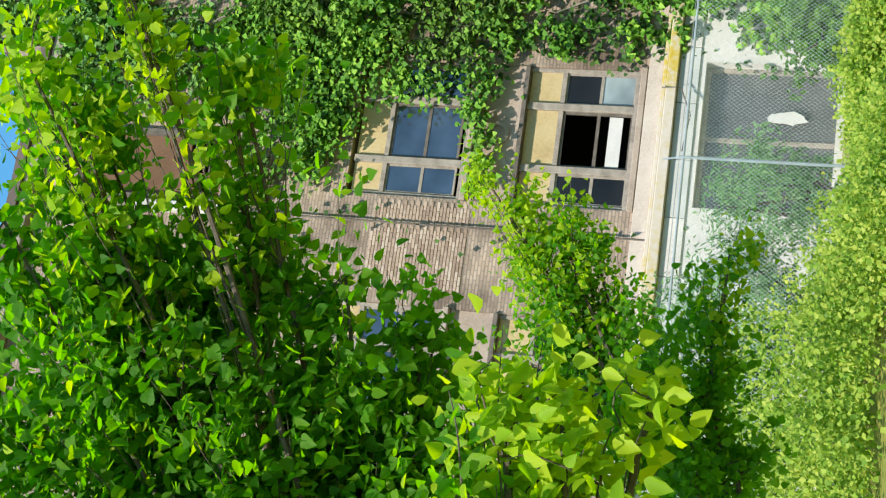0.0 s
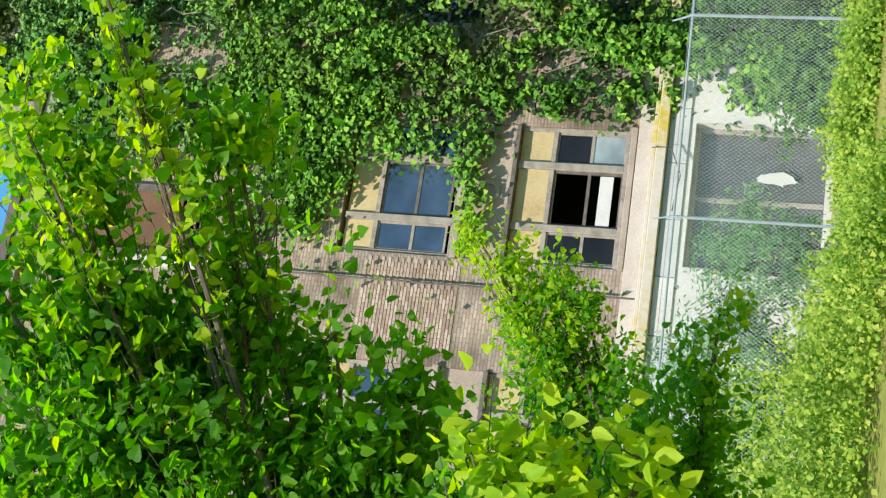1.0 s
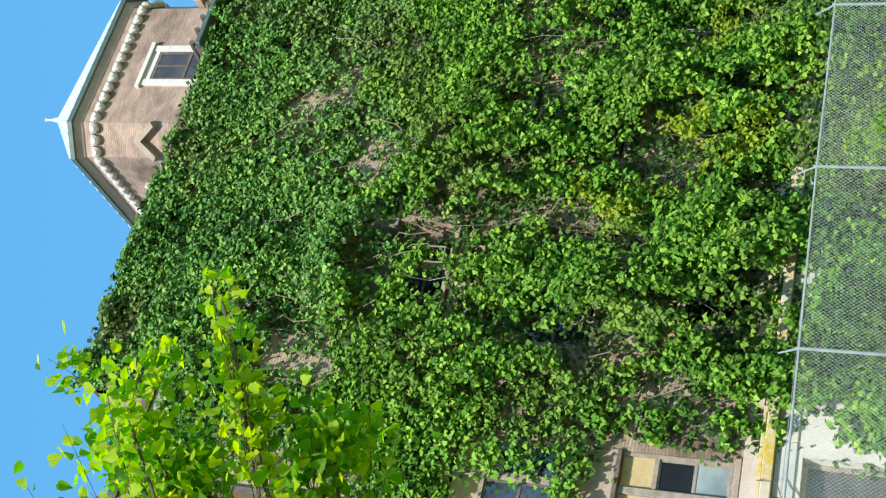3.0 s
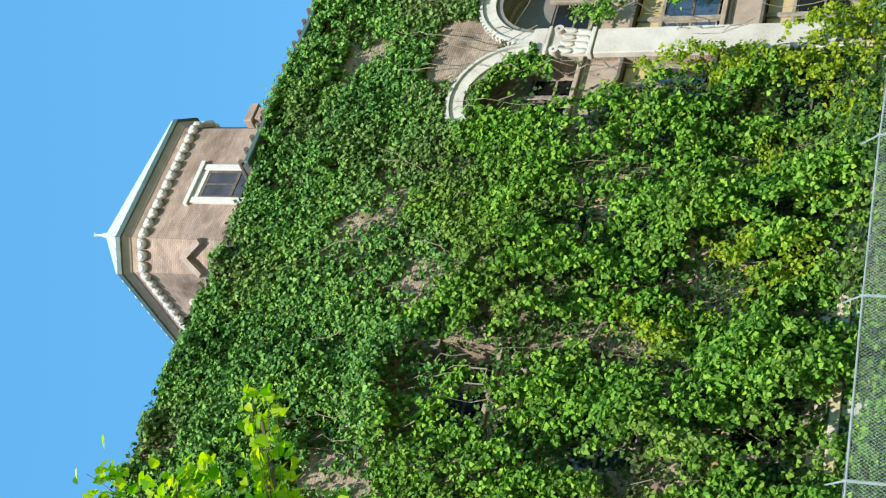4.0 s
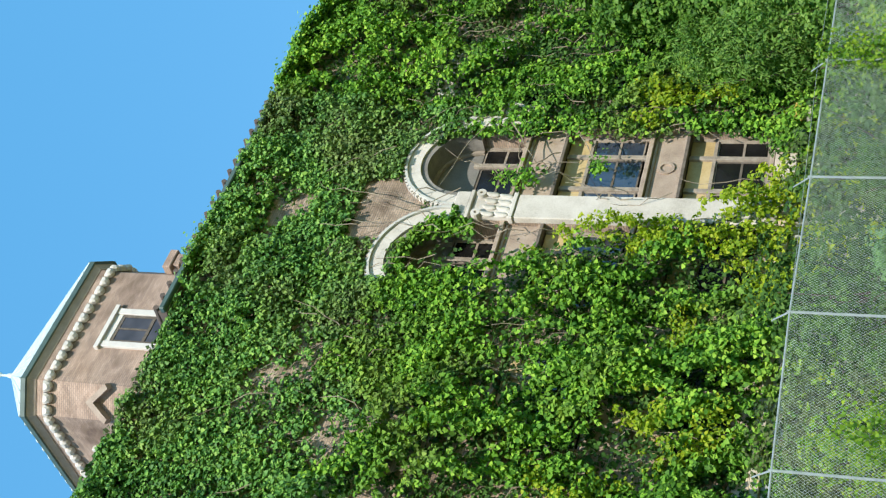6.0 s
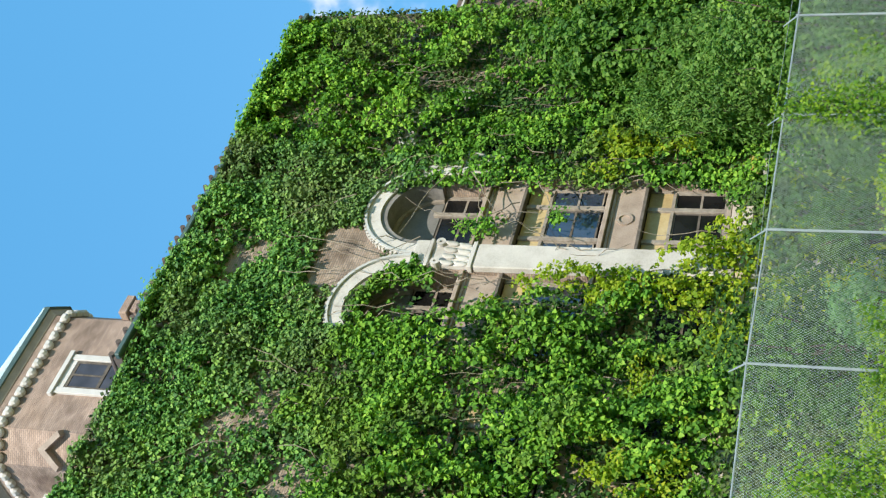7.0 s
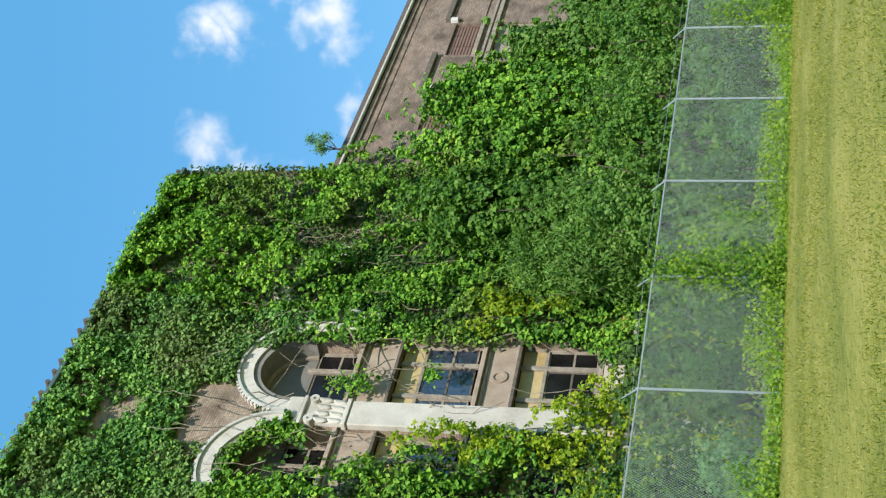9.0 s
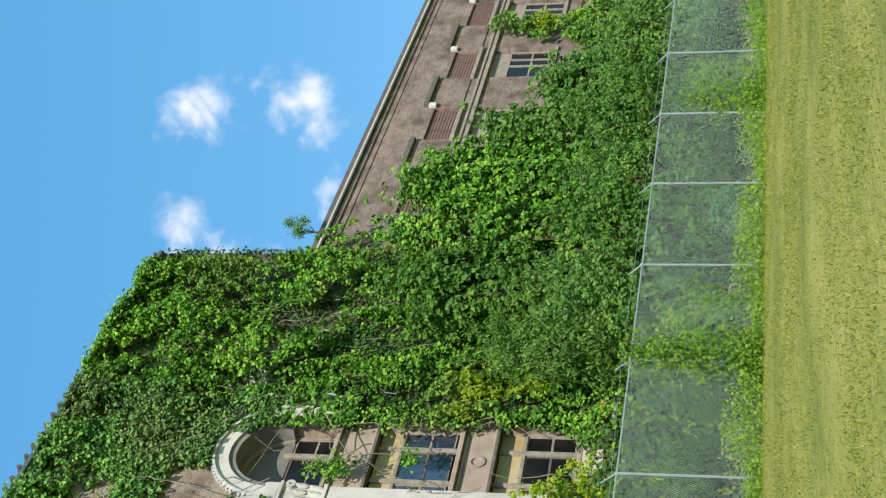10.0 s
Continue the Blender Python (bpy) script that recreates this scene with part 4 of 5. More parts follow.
    d[(r > 1.0) & (r < 1.5) & (z > 13.4) & (x > 24.2)] = 1.0
    d[inside(x, z, 25.0, 27.7, 15.4, 17.5)] = 0.0
    # gaps between the masses
    if gaps:
        d *= np.clip(0.95 + 0.5 * field(x, z * 0.75, 1.25, 2.0), 0.6, 1.0)
    return d


def depth(x, z):
    """How far the growth stands out at a place, 0 to 1: shallow high up, deep lower down and on the corner."""
    d = 0.20 + 0.8 * np.clip((14.6 - z) / 5.0, 0, 1)
    d = np.where(x > 30.5, np.maximum(d, 0.55), d)
    d = np.where(x < 11.5, np.minimum(d, 0.42), d)
    return d * np.clip((TOP + 1.0 - z) / 2.5, 0.4, 1)


# swelling masses of growth on the front: x, z, half width, half height, how far they stand out
MASSES = [(24.4, 9.6, 1.1, 3.2, 0.8), (25.2, 6.6, 1.2, 2.0, 0.85), (26.3, 5.0, 1.2, 1.1, 0.7), (19.6, 7.6, 1.6, 2.6, 0.9), (17.6, 12.9, 2.2, 2.3, 0.9), (13.6, 8.6, 1.7, 2.4, 0.75), (15.7, 6.0, 1.2, 1.8, 0.9),
          (22.6, 11.9, 1.5, 2.0, 0.6), (21.3, 4.6, 1.5, 1.8, 0.8), (12.6, 18.6, 1.3, 2.0, 0.5), (14.5, 18.6, 1.2, 1.4, 0.35), (23.0, 19.6, 2.0, 1.3, 0.4), (30.5, 19.2, 2.2, 1.5, 0.5),
          (34.5, 19.5, 2.4, 1.6, 0.7), (37.8, 18.5, 1.6, 2.5, 0.8), (32.8, 15.8, 1.5, 1.9, 0.8), (36.6, 14.6, 1.6, 2.0, 1.0), (12.3, 12.0, 1.1, 2.2, 0.55)]


def mass(x, z):
    """How far the swelling masses stand out at a place, with ragged edges."""
    a = np.zeros_like(x)
    n = 0.35 * field(x, z, 0.8, 1.7)
    for mx, mz, rx, rz, amp in MASSES:
        a = np.maximum(a, amp * np.sqrt(np.clip(1 + n - ((x - mx) / rx) ** 2 - ((z - mz) / rz) ** 2, 0, 1)))
    r = np.hypot(x - 14.6, z - 14.0)          # a roll of growth over the second arch
    a = np.maximum(a, 0.55 * ((r > 1.55) & (r < 2.3) & (z > 13.6)))
    eaves = np.where(x < 22, 0.25, 1.0) * np.clip((z - TOP + 1.5) / 0.7, 0, 1) * np.clip(0.75 + 0.5 * field(x, z * 0, 1.1, 0.3), 0.3, 1)
    return np.maximum(a, 0.55 * eaves)


def rosettes(c, r, per, lift):
    """Leaves in tight tufts round the places c: places, directions."""
    i = np.repeat(np.arange(len(c)), per)
    d = unit(rng.normal(0, 1, (len(i), 3)) + np.array((-0.1, -0.45, 0.25)))
    p = c[i] + d * (r[i] * rng.uniform(0.45, 1.1, len(i)))[:, None]
    return p, d * 0.9 + np.array((-0.1, -0.30, 0.40)) * lift + rng.normal(0, 0.30, p.shape)


def plumes(n, x0, x1, z0, z1, cover, deep, per=9, wall=FY):
    """Shoots that root in the wall, belly out from it and hang, each a string of leafy tufts with shade between."""
    x, z = rng.uniform(x0, x1, n), rng.uniform(z0, z1, n)
    a = field(x, z * 0.55, 1.0, 2.0)
    q = deep(x, z)
    k = rng.random(n) < cover(x, z) * np.clip(0.80 + 0.65 * a, 0.25, 1.0) * np.where(q > 0.5, 0.45, 1.0)
    x, z, a, q = x[k], z[k], a[k], q[k]
    n = len(x)
    length = rng.uniform(0.3, 1.25, n) * (0.5 + 1.3 * q)
    out = 0.06 + q * np.clip(0.26 + 0.32 * a + 0.30 * rng.normal(0, 1, n), 0.03, 1.1) + mass(x, z) * rng.uniform(0.8, 1.25, n)
    lean = rng.normal(0.0, 0.22, n)
    m = np.maximum(3, (length * (9 + 5 * q)).astype(int))
    i = np.repeat(np.arange(n), m)
    t = rng.uniform(0, 1, len(i))
    wide = (0.13 + 0.06 * q[i]) * (1.05 - 0.7 * t)
    c = np.stack([x[i] + lean[i] * t + rng.normal(0, 1, len(i)) * wide, wall - 0.05 - out[i] * np.sin(0.45 + 1.75 * t) - np.abs(rng.normal(0, 0.35, len(i))) * wide, z[i] + 0.3 * length[i] - length[i] * t], 1)
    c = c[rng.random(len(c)) < np.clip(cover(c[:, 0], c[:, 2]) * 2.2, 0, 1)]
    return rosettes(c, rng.uniform(0.07, 0.15, len(c)), per, 1.0)


def wing_cover(x, z):
    n = field(x, z, 1.1, 3.3)
    d = (z < 15.6 - 0.72 * (x - 40.8) + 0.7 * n).astype(float) * 0.9
    d = np.maximum(d, inside(x, z, 58.9, 61.4, 0, 12.4) * (n > -0.7) * 0.8)
    d = np.maximum(d, ((x > 58.0) & (z < 7.9 + 0.7 * n)) * 0.8)
    d[inside(x, z, 61.6, 64.4, 5.2, 7.2)] = 0.05
    return d


def ivy():
    p, d = plumes(10500, 6.0, X_R + 0.1, 0.8, TOP + 0.6, ivy_cover, depth, 6)
    q, e = plumes(1900, X_R - 0.3, 70, 0.5, 16.2, wing_cover, depth, 7)
    q2, e2 = plumes(900, 57.8, 66, 1.0, 12.8, wing_cover, depth, 7)
    q, e = np.concatenate([q, q2]), np.concatenate([e, e2])
    # finer growth high on the wall
    s, g = plumes(3600, 10.8, 31, 13.5, TOP + 0.2, ivy_cover, lambda x, z: 0.5 * depth(x, z), 7)
    over = np.where(rng.random(14000) < 0.62, rng.uniform(11.0, 26.0, 14000), rng.uniform(31.0, 39.7, 14000))      # growth that tops the eaves
    zz = TOP + 0.1 + 0.55 * field(over, over * 0, 0.7, 1.0) * rng.random(14000) + rng.normal(0, 0.12, 14000)
    o = np.stack([over, FY - 0.5 + rng.normal(0, 0.22, 14000), zz], 1)
    p, d = np.concatenate([p, q, s, o]), np.concatenate([d, e, g, np.array((-0.2, -0.6, 0.7)) + rng.normal(0, 0.4, o.shape)])
    # tufts that hang over the window bay of the lower part
    for tx, tz, w, m in ((9.1, 13.0, 0.36, 330), (8.5, 12.3, 0.3, 260), (7.85, 12.35, 0.25, 150), (8.95, 11.75, 0.24, 190), (9.85, 11.9, 0.4, 330), (10.5, 11.4, 0.4, 300), (9.95, 10.6, 0.3, 210),
                         (9.95, 9.8, 0.28, 180), (10.0, 8.8, 0.26, 170), (9.35, 8.85, 0.17, 110), (8.75, 8.55, 0.17, 110), (8.2, 8.5, 0.14, 70), (7.75, 8.45, 0.15, 70)):
        q = np.array((tx, FY - 0.2, tz)) + rng.normal(0, 1, (m, 3)) * np.array((w, 0.1, w))
        q[:, 1] = np.minimum(q[:, 1], FY - 0.02)
        p, d = np.concatenate([p, q]), np.concatenate([d, np.array((-0.2, -0.7, 0.5)) + rng.normal(0, 0.4, q.shape)])
    # a loop of growth that hangs inside the neighbouring arch
    a = np.radians(rng.uniform(-8, 100, 1500))
    q = np.stack([24.45 + 1.16 * np.cos(a), np.full(1500, FY - 0.1), SPRING + 1.16 * np.sin(a)], 1) + rng.normal(0, 1, (1500, 3)) * np.array((0.10, 0.08, 0.10))
    p, d = np.concatenate([p, q]), np.concatenate([d, np.array((-0.2, -0.7, 0.5)) + rng.normal(0, 0.4, q.shape)])
    k = (p[:, 0] + 1.5 * (FY - p[:, 1]) < 39.55 + 0.3 * field(p[:, 2], p[:, 2] * 0, 0.8, 1.0)) | (p[:, 2] < 16.6 - 0.3 * (p[:, 0] - 39)) | (p[:, 0] > 50)
    p, d = p[k], d[k]
    k = (p[:, 0] > 22.5) | (p[:, 2] + 0.72 * (FY - p[:, 1]) < TOP + 0.12 + 0.22 * field(p[:, 0], p[:, 0] * 0, 0.6, 2.0))
    p, d = p[k], d[k]
    k = p[:, 2] < TOP + np.where(p[:, 0] < 17.5, 0.22, np.where(p[:, 0] < 26, 0.08, np.where(p[:, 0] < 32, 0.16, 0.5)) + 0.16 * field(p[:, 0], p[:, 0] * 0, 1.3, 9.0))
    p, d = p[k], d[k]
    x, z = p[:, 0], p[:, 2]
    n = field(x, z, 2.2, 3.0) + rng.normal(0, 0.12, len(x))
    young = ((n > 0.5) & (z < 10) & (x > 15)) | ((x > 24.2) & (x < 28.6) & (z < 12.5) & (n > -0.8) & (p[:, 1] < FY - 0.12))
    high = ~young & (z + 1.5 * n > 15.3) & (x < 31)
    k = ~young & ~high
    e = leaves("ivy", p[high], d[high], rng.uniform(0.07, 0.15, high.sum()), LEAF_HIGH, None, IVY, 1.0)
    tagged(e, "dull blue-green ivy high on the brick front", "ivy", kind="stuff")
    a = leaves("ivy", p[k], d[k], rng.uniform(0.08, 0.165, k.sum()), LEAF_IVY, None, IVY, 1.0)
    tagged(a, "thick dark green ivy covering the brick front", "ivy", kind="stuff")
    b = leaves("young_vine", p[young], d[young], rng.uniform(0.065, 0.14, young.sum()), LEAF_YOUNG, None, IVY, 1.0)
    tagged(b, "bright yellow-green vine growing up the wall", "vine", kind="stuff")
    # a layer of leaves close to the brick, its shade put into a darker green
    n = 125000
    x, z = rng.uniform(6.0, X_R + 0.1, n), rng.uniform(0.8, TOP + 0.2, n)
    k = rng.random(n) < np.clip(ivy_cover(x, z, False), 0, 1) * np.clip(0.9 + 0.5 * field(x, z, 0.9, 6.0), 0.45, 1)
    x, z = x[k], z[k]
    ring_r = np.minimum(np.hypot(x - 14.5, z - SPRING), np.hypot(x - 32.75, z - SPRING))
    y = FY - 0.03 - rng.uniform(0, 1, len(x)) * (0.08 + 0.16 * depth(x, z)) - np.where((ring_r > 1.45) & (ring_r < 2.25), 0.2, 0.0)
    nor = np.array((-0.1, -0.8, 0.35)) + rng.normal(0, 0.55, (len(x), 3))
    c = leaves("ivy", np.stack([x, y, z], 1), nor, rng.uniform(0.09, 0.19, len(x)), LEAF_SHADED, None, SIMPLE, 1.0)
    tagged(c, "dark ivy leaves close against the brick, shade put into their colour", "ivy", kind="stuff")
    # bare stems
    bm = bmesh.new()
    r = random.Random(3)
    for _ in range(150):
        px, pz = r.uniform(10.5, 38), r.uniform(4, 18)
        pts, lean = [], r.uniform(-0.5, 0.5)
        for k in range(7):
            pts.append((px, FY - r.uniform(0.1, 0.5), pz))
            px += lean * 0.4 + r.uniform(-0.2, 0.2)
            pz += r.uniform(0.2, 0.5)
        tube(bm, pts, [0.018 - 0.002 * k for k in range(7)], 4)
    tagged(mesh_ob("ivy_stems", bm, TWIG), "dry woody ivy stems on brick", "stems", kind="stuff")


def trailing_vine():
    """Bare runners with a few leafy tufts that trail across the open arch."""
    r = random.Random(21)
    bm = bmesh.new()
    for a, b in (((30.5, 13.9), (27.3, 15.0)), ((30.4, 13.6), (28.0, 11.9)), ((29.9, 12.9), (27.6, 12.3)), ((28.9, 11.6), (27.4, 12.4)), ((30.2, 11.2), (28.2, 10.3))):
        pts = [(a[0] + (b[0] - a[0]) * t + r.uniform(-0.1, 0.1), FY - 0.28 - 0.15 * math.sin(3 * t), a[1] + (b[1] - a[1]) * t + r.uniform(-0.15, 0.15)) for t in (0, 0.2, 0.4, 0.6, 0.8, 1)]
        tube(bm, pts, [0.022, 0.02, 0.018, 0.015, 0.012, 0.006], 5)
    tagged(mesh_ob("vine_runner", bm, TWIG), "pale bare vine runners across the arch", "stems", kind="stuff")
    p = np.concatenate([np.array((x, FY - 0.35, z)) + rng.normal(0, 1, (n, 3)) * np.array((w, 0.12, h)) for x, z, w, h, n in
                        ((27.65, 12.3, 0.22, 0.24, 190), (27.6, 12.9, 0.13, 0.25, 80), (28.2, 10.2, 0.22, 0.14, 130), (29.9, 11.0, 0.2, 0.35, 200), (30.0, 12.6, 0.25, 0.4, 260), (29.9, 9.4, 0.15, 0.3, 120))])
    tagged(leaves("trailing_ivy", p, np.array((-0.2, -0.7, 0.5)) + rng.normal(0, 0.4, p.shape), rng.uniform(0.07, 0.15, len(p)), LEAF_IVY, None, IVY, 0.8), "ivy tufts trailing over the open window", "ivy", kind="stuff")


ivy()
trailing_vine()


# ---- shrubs, weeds and trees ----
def lump_points(c, rad, n, seed):
    """Leaves in tufts over an uneven, lumpy outline round c: places, directions."""
    m = max(8, n // 9)
    d = unit(rng.normal(0, 1, (m, 3)))
    f = 0.74 + 0.30 * field(d[:, 0] * 3 + seed, d[:, 2] * 3 + d[:, 1] * 2, 1.0, seed) + 0.16 * field(d[:, 0] * 7, d[:, 2] * 7 + d[:, 1] * 5, 1.0, seed + 2)
    r = np.clip(f, 0.3, 1.15) * rng.uniform(0.5, 1.08, m) ** 0.5
    q = np.array(c) + d * np.array(rad) * r[:, None]
    p, e = rosettes(q, rng.uniform(0.09, 0.20, m), 9, 0.6)
    return p, e + 0.5 * np.repeat(d, 9, 0)


def shrub(name, label, c, rad, n, size, material, shape=SIMPLE, group="", seed=0.0, cat="shrub"):
    base = (c[0], c[1], float(ground_z(c[0], c[1])))
    t = thing(name, label, cat, group, at=base)
    p, d = lump_points((0, 0, c[2] - base[2]), rad, n, seed)
    p[:, 2] = np.maximum(p[:, 2], 0.05)
    n = len(p)
    nor = d + np.array((0, 0.0, 0.2))
    leaves("crown", p, nor, rng.uniform(0.65, 1.25, n) * size, material, t, shape, 0.6)
    bm = bmesh.new()
    r = random.Random(int(seed * 10) + 1)
    for _ in range(7):
        e = Vector((r.uniform(-0.6, 0.6) * rad[0], r.uniform(-0.6, 0.6) * rad[1], c[2] - base[2] + r.uniform(-0.2, 0.6) * rad[2]))
        m = e * 0.5 + Vector((r.uniform(-0.2, 0.2), r.uniform(-0.2, 0.2), 0))
        tube(bm, [(e.x * 0.1, e.y * 0.1, -0.1), m, e], [0.05, 0.035, 0.012], 5)
    part("stem", bm, BARK, t)
    return t


# shrubs between the fence and the wall
SHRUBS = [(12.2, 22.5, 2.2, 1.6, 1.5, 1.7), (16.5, 22.8, 2.6, 2.2, 1.6, 2.2), (20.5, 22.4, 2.8, 2.2, 1.8, 2.4), (24.2, 22.0, 2.6, 2.0, 1.8, 2.3), (27.6, 21.6, 1.9, 1.8, 1.6, 1.8),
          (31.0, 21.6, 3.6, 2.1, 1.9, 3.6), (33.6, 20.8, 3.2, 2.2, 1.9, 3.2), (36.4, 21.0, 3.6, 2.4, 2.0, 3.6), (40.0, 20.5, 3.4, 2.6, 2.2, 3.6), (44.5, 20.0, 3.0, 2.8, 2.2, 3.4), (49.5, 19.5, 2.8, 3.0, 2.2, 3.2), (55.5, 19.0, 2.5, 3.4, 2.4, 3.2)]
# left of x = 29 the shade is put into a darker leaf
for i, (x, y, z, a, b, c) in enumerate(SHRUBS):
    shrub("shrub", "leafy green shrub behind the chain-link fence", (x, y, z), (a, b, c), int(4200 * a * c / 4), 0.13, (LEAF_SHADED if x < 29 else (LEAF_SHRUB, LEAF_FINE)[i % 2]), SIMPLE, "shrubs behind the fence", i * 1.7)
for x, y, z, a, b, c, m in ((6.2, 20.6, 2.2, 1.2, 1.0, 1.3, LEAF_BLUE), (4.3, 20.8, 2.5, 1.5, 1.0, 1.6, LEAF_BLUE), (2.2, 20.6, 2.6, 1.6, 1.0, 1.8, LEAF_SHRUB), (9.3, 20.9, 1.7, 1.0, 0.8, 0.8, LEAF_SHRUB)):
    shrub("shrub", "fine-leaved bluish shrub behind the fence", (x, y, z), (a, b, c), int(10000 * a * c / 4), 0.14, m, NARROW if m is LEAF_BLUE else SIMPLE, "shrubs behind the fence", x)
for i in range(19):
    x = 11.5 + 2.15 * i
    z = 1.15 + 0.45 * math.sin(2.1 * i) + float(ground_z(x, 17)) * 0.5
    # three in five take the darker leaf that stands for shade
    shrub("shrub", "low tangled shrub growing through the fence", (x, fence_y(x) + 1.9, z), (0.95, 0.75, 1.15 + 0.4 * math.sin(1.3 * i)), 2200, 0.09, (LEAF_SHADED, LEAF_FENCE, LEAF_SHADED, LEAF_BLUE, LEAF_SHADED)[i % 5], SIMPLE, "low shrubs along the fence", 20 + i * 0.9)
for x, y, z, a, b, c in ((31.6, 24.0, 6.0, 1.7, 1.1, 3.2), (33.8, 23.4, 5.2, 1.6, 1.2, 3.0)):
    shrub("locust_tree", "young locust tree with fine grey-green leaflets", (x, y, z), (a, b, c), 11000, 0.17, LEAF_FINE, NARROW, "locust saplings", x, "tree")
# vine-smothered trees against the corner of the long front
TREES = [(34.6, 24.0, 8.6, 2.2, 1.5, 4.2), (37.6, 23.8, 8.8, 2.4, 1.6, 4.6), (40.2, 23.2, 8.6, 2.3, 1.8, 4.9), (43.0, 22.8, 6.6, 1.9, 1.8, 4.4), (46.4, 22.4, 4.8, 2.2, 2.0, 4.0), (50.5, 21.8, 3.0, 2.6, 2.0, 2.8)]
for i, (x, y, z, a, b, c) in enumerate(TREES):
    t = shrub("tree", "tree smothered in vines against the building", (x, y, z), (a, b, c), int(6500 * a * c / 4), 0.16, LEAF_FINE if i > 2 else (LEAF_SHRUB, LEAF_IVY, LEAF_IVY)[i % 3], IVY, "vine-covered trees", 3 + i * 1.3, "tree")
    part("trunk", tube(bmesh.new(), [(0, 0, -0.2), (0.1, 0, (z - 1) * 0.5), (0, 0.1, z)], [0.2, 0.15, 0.06], 8), BARK, t)


def weeds():
    """Weeds and long grass along the foot of the fence, on both sides."""
    n = 45000
    x = rng.uniform(-4, 52, n)
    h = np.clip(0.34 + 0.42 * field(x, x * 0 + 1, 1.2, 1.0), 0.08, 1.2)
    y = fence_y(x) + rng.normal(0.15, 0.35, n)
    z = ground_z(x, y) + rng.uniform(0, 1, n) ** 1.3 * h
    nor = rng.normal(0, 1, (n, 3)) + np.array((0, -0.6, 0.5))
    tagged(leaves("weeds", np.stack([x, y, z], 1), nor, rng.uniform(0.04, 0.10, n), LEAF_WEED, None, SIMPLE, 0.2), "pale weeds along the foot of the fence", "weeds", kind="stuff")
    n = 48000
    x = rng.uniform(-4, 52, n)
    x = x[(field(x, x * 0, 1.5, 4.0) > 0.55) & (x > 11)]
    n = len(x)
    h = np.clip(1.0 + 1.0 * field(x, x * 0, 1.0, 6.0), 0.3, 2.4)
    y = fence_y(x) + rng.normal(0.1, 0.18, n)
    z = ground_z(x, y) + rng.uniform(0, 1, n) * h
    # tall weeds as leafy plumes, each on its own stem
    stems, per = 1900, 32
    u = rng.uniform(-3, 9.5, stems)
    v = fence_y(u) - rng.uniform(-0.15, 1, stems) * np.where(u < 6, 3.8, 0.9)
    top = np.where(u < 3.2, 1.75, np.where(u < 4.8, 0.9, 0.5)) * (1 + 0.35 * field(u, v, 1.4, 2.0)) * rng.uniform(0.45, 1.15, stems)
    lean = rng.normal(0, 0.16, (stems, 2))
    i = np.repeat(np.arange(stems), per)
    s = rng.uniform(0.05, 1, len(i))
    spread = 0.035 + 0.10 * (1 - s)
    q = np.stack([u[i] + lean[i, 0] * s * s, v[i] + lean[i, 1] * s * s, ground_z(u[i], v[i]) + s * top[i]], 1)
    q[:, :2] += rng.normal(0, 1, (len(i), 2)) * spread[:, None]
    tagged(leaves("weeds", q, rng.normal(0, 0.6, q.shape) + np.array((-0.2, -0.8, 0.6)), rng.uniform(0.03, 0.10, len(i)) * (1.15 - 0.4 * s), LEAF_TALL, None, SIMPLE, 0.4), "tall yellow-green weeds in front of the fence", "weeds", kind="stuff")
    for cx, w, top, m in ((21.1, 0.5, 2.9, 2600), (12.6, 0.4, 1.9, 900), (30.6, 0.6, 2.2, 1300)):      # thick growth on a post
        u = cx + rng.normal(0, w * 0.6, m)
        v = fence_y(u) - 0.1 + rng.normal(0, 0.25, m)
        q = np.stack([u, v, ground_z(u, v) + rng.uniform(0, 1, m) * top * (0.75 + 0.25 * np.cos((u - cx) / w * 2))], 1)
        x, y, z = np.concatenate([x, q[:, 0]]), np.concatenate([y, q[:, 1]]), np.concatenate([z, q[:, 2]])
    n = len(x)
    nor = rng.normal(0, 0.6, (n, 3)) + np.array((0, -1, 0.5))
    tagged(leaves("fence_vine", np.stack([x, y, z], 1), nor, rng.uniform(0.04, 0.09, n), LEAF_FENCE, None, IVY, 0.8), "bright vine climbing the fence", "vine", kind="stuff")


weeds()


def limb(bm, a, b, r0, r1, sag=0.15, rnd=random):
    a, b = Vector(a), Vector(b)
    side = Vector((rnd.uniform(-1, 1), rnd.uniform(-1, 1), rnd.uniform(-0.3, 1))) * sag
    pts = [a.lerp(b, t) + side * math.sin(math.pi * t) for t in (0, 0.25, 0.5, 0.75, 1)]
    tube(bm, pts, [r0 + (r1 - r0) * t for t in (0, 0.25, 0.5, 0.75, 1)], 6)
    return pts


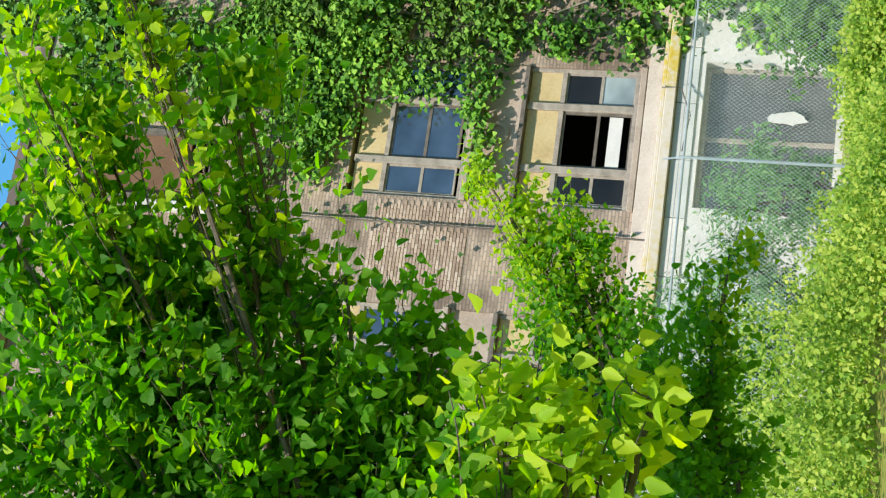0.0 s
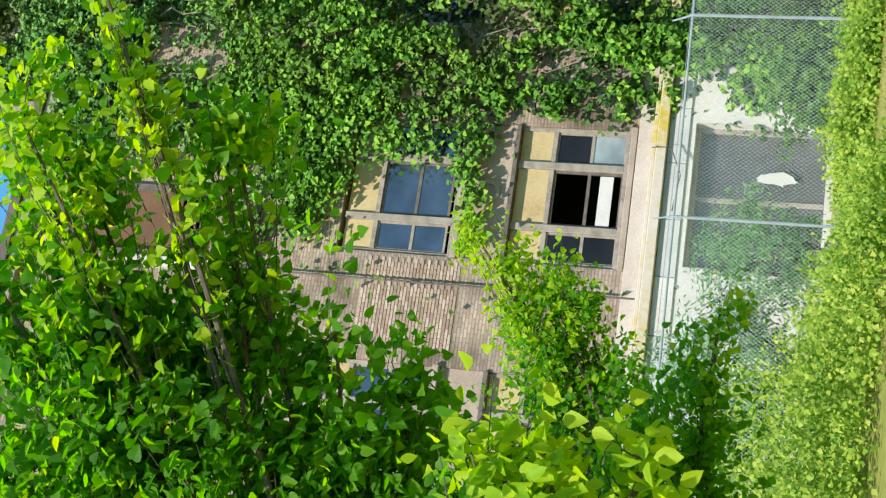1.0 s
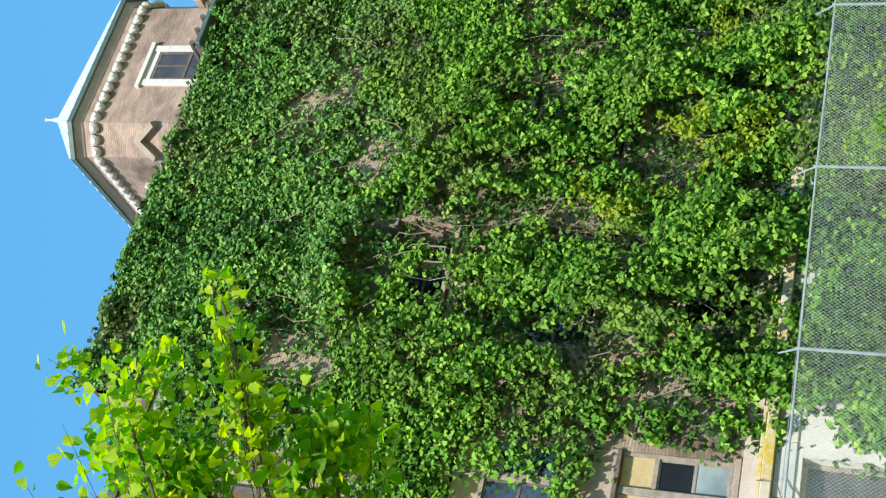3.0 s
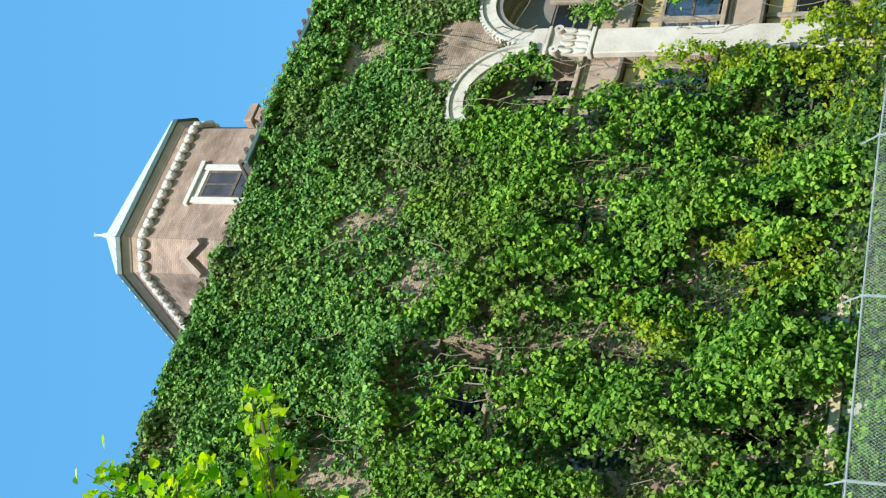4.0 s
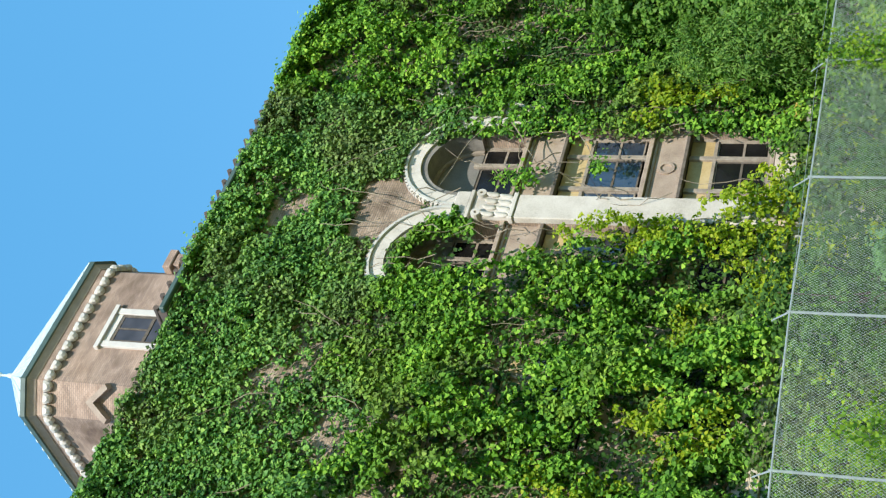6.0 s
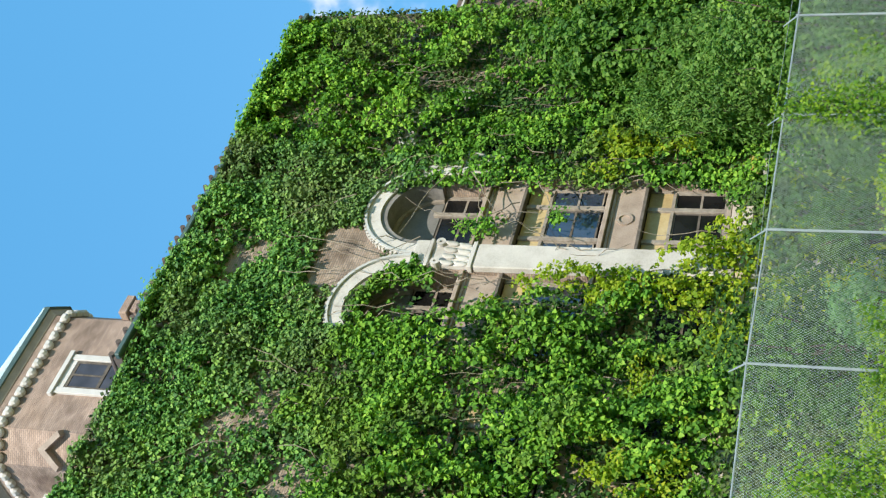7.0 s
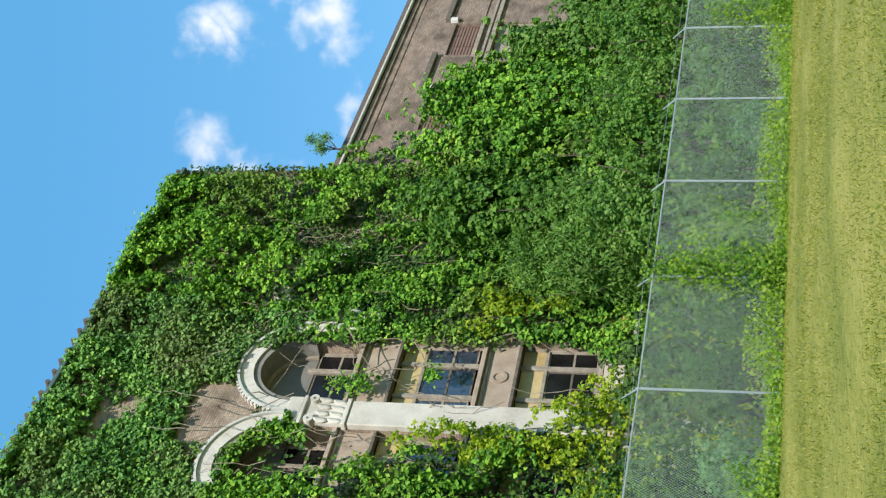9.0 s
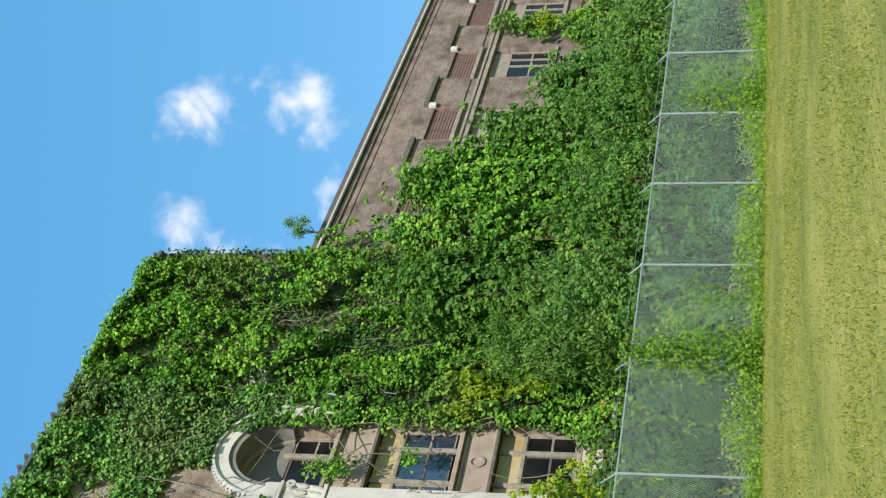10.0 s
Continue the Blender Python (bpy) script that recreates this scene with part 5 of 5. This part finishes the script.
def leafy_tree(name, label, base, fork, clusters, material, leaf, count, seed, shape=HEART, thin=()):
    """Trunk, limbs to each leafy cluster (x, y, z, radius), twigs, and leaves on the twigs."""
    t = thing(name, label, "tree", at=base)
    o = Vector(base)
    r = random.Random(seed)
    bm = bmesh.new()
    tube(bm, [(0, 0, -0.1), (Vector(fork) - o) * 0.5 + Vector((0.05, 0, 0)), Vector(fork) - o], [0.07, 0.055, 0.04], 9)
    part("trunk", bm, BARK, t)
    bm = bmesh.new()
    pos, nor = [], []
    bright = []
    for x, y, z, rad, *lit in clusters:
        c = Vector((x, y, z)) - o
        pts = limb(bm, Vector(fork) - o, c, 0.028, 0.009, 0.2, r)
        for _ in range(int(7 + 9 * rad)):
            s = pts[r.choice((2, 3, 3, 4, 4))]
            e = c + Vector((r.gauss(0, 0.55), r.gauss(0, 0.55), r.gauss(0, 0.5))) * rad
            tw = limb(bm, s, e, 0.005, 0.0015, 0.08, r)
            for _ in range(int(count * rad)):
                k = r.random() ** 0.7 * 3.99
                i = int(k)
                p = tw[i].lerp(tw[i + 1], k - i)
                pos.append(p + Vector((r.gauss(0, 0.06), r.gauss(0, 0.06), r.gauss(0, 0.05))) * (1 + rad))
                nor.append((r.gauss(0, 0.6), r.gauss(-0.4, 0.6), r.gauss(0.6, 0.5)))
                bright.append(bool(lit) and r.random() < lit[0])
    tagged(part("branch", bm, BARK, t), kind="stuff")
    pos, nor = np.array([tuple(p) for p in pos]), np.array(nor)
    bright = np.array(bright)
    for x, y, z, a, b_, c_ in thin:          # thin places in the crown
        q = (pos + np.array(base) - np.array((x, y, z))) / np.array((a, b_, c_))
        k = ((q ** 2).sum(1) > 1) | (rng.random(len(pos)) < 0.18)
        pos, nor, bright = pos[k], nor[k], bright[k]
    size = rng.uniform(0.6, 1.2, len(pos)) * leaf
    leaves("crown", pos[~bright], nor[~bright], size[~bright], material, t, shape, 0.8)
    # the lit share of leaves takes the colour with sunlight painted in
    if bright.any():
        tagged(leaves("sunlit_crown", pos[bright], nor[bright], size[bright], LEAF_SUNLIT, t, shape, 0.8), "yellow-green outer leaves with sunlight put into their colour")
    return t


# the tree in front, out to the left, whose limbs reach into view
# unseen clusters at x of -1 and less are added to shade the crown
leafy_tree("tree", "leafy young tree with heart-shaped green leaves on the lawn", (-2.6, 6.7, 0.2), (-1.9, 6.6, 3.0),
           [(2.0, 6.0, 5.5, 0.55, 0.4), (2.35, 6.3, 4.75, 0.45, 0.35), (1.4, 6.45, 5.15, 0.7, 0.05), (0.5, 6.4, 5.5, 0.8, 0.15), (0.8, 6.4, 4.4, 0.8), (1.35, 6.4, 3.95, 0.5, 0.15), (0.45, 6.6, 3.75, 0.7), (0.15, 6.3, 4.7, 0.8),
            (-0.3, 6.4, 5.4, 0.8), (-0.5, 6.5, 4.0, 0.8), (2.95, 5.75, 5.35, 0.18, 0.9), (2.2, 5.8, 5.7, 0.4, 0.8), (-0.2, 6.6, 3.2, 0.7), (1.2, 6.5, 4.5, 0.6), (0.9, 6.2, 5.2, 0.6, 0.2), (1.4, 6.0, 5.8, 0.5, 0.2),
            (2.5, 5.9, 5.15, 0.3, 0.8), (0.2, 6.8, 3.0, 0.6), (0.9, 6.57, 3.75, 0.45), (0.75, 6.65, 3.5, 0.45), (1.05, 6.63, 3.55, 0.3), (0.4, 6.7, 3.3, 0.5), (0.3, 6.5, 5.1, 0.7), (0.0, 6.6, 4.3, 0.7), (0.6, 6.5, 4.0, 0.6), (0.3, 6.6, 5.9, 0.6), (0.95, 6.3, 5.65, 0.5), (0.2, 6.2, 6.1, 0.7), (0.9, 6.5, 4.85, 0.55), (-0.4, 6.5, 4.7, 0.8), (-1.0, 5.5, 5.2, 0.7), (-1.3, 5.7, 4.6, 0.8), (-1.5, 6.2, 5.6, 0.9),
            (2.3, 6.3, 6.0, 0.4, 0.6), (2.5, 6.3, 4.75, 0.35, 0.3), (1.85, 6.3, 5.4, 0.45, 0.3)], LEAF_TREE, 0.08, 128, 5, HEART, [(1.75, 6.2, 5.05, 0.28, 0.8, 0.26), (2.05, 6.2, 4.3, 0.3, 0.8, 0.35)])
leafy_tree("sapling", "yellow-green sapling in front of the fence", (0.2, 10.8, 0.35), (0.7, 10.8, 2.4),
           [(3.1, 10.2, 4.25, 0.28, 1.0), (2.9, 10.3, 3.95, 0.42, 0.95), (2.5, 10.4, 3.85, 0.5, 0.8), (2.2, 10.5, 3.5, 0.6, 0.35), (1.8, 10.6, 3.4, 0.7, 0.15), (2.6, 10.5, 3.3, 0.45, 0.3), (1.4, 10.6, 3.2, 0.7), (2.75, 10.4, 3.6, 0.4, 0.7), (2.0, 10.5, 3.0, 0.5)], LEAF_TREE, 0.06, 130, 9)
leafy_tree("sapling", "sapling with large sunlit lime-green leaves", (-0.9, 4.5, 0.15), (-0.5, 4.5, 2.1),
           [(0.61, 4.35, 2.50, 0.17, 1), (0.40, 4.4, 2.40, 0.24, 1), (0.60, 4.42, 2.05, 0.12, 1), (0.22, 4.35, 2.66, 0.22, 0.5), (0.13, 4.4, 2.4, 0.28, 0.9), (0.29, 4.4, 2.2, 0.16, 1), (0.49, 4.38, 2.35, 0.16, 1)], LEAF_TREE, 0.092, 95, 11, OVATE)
leafy_tree("sapling", "dark green sapling beside the fence", (0.0, 9.6, 0.3), (0.3, 9.5, 1.9),
           [(2.35, 9.2, 2.12, 0.28, 0.7), (1.9, 9.3, 2.2, 0.35, 0.1), (1.4, 9.4, 2.2, 0.5), (1.1, 9.4, 2.5, 0.5), (0.8, 9.4, 1.9, 0.5), (1.4, 8.85, 2.55, 0.4), (0.85, 8.9, 2.7, 0.45), (0.7, 9.0, 2.2, 0.5)], LEAF_TREE, 0.065, 110, 13)
leafy_tree("sapling", "feathery self-sown sapling on the parapet corner", (41.0, 25.9, 15.9), (41.0, 25.8, 16.4),
           [(41.0, 25.6, 17.2, 0.35), (41.4, 25.6, 17.6, 0.3), (40.7, 25.6, 16.9, 0.35), (41.6, 25.6, 17.0, 0.3)], LEAF_BLUE, 0.13, 90, 17, NARROW)


def lawn_blades():
    """Short blades over the part of the lawn that is seen."""
    n = 150000
    u = rng.uniform(0, 1, n)
    x, y = rng.uniform(3, 48, n), 4.5 + 12.5 * u
    k = y < fence_y(x) - 0.2
    x, y = x[k], y[k]
    n = len(x)
    z = ground_z(x, y) - 0.01
    h, a = rng.uniform(0.025, 0.055, n), rng.uniform(0, math.tau, n)
    w = 0.009
    base = np.stack([x, y, z], 1)
    s = np.stack([np.cos(a) * w, np.sin(a) * w, np.zeros(n)], 1)
    tip = base + np.stack([rng.normal(0, 0.03, n), rng.normal(0, 0.03, n), h], 1)
    v = np.stack([base - s, base + s, tip], 1).reshape(-1, 3)
    g = raw_mesh("lawn_grass", v, np.arange(3 * n).reshape(-1, 3), LEAF_GRASS, None, 3)
    tagged(g, "short mown grass blades with straw tips", "grass", kind="stuff")


lawn_blades()


def bricks():
    """Single bricks that stand a little proud of the weathered joints beside the open window."""
    bm = box(bmesh.new(), -0.101, 0.101, -0.01, 0.03, -0.031, 0.031, bev=0.004)
    me = bpy.data.meshes.new("brick")
    bm.to_mesh(me)
    bm.free()
    me.materials.append(LOOSE_BRICK)
    r = random.Random(4)
    for row in range(29):
        for k in range(9):
            x = 5.36 + 0.215 * k + (0.107 if row % 2 else 0.0)
            if abs(x - 6.73) < 0.03:
                continue
            ob = new("brick", me)
            ob.parent = low_wall
            ob.location = (x, 0.052 + r.uniform(-0.004, 0.005), 8.62 + 0.075 * row)


bricks()
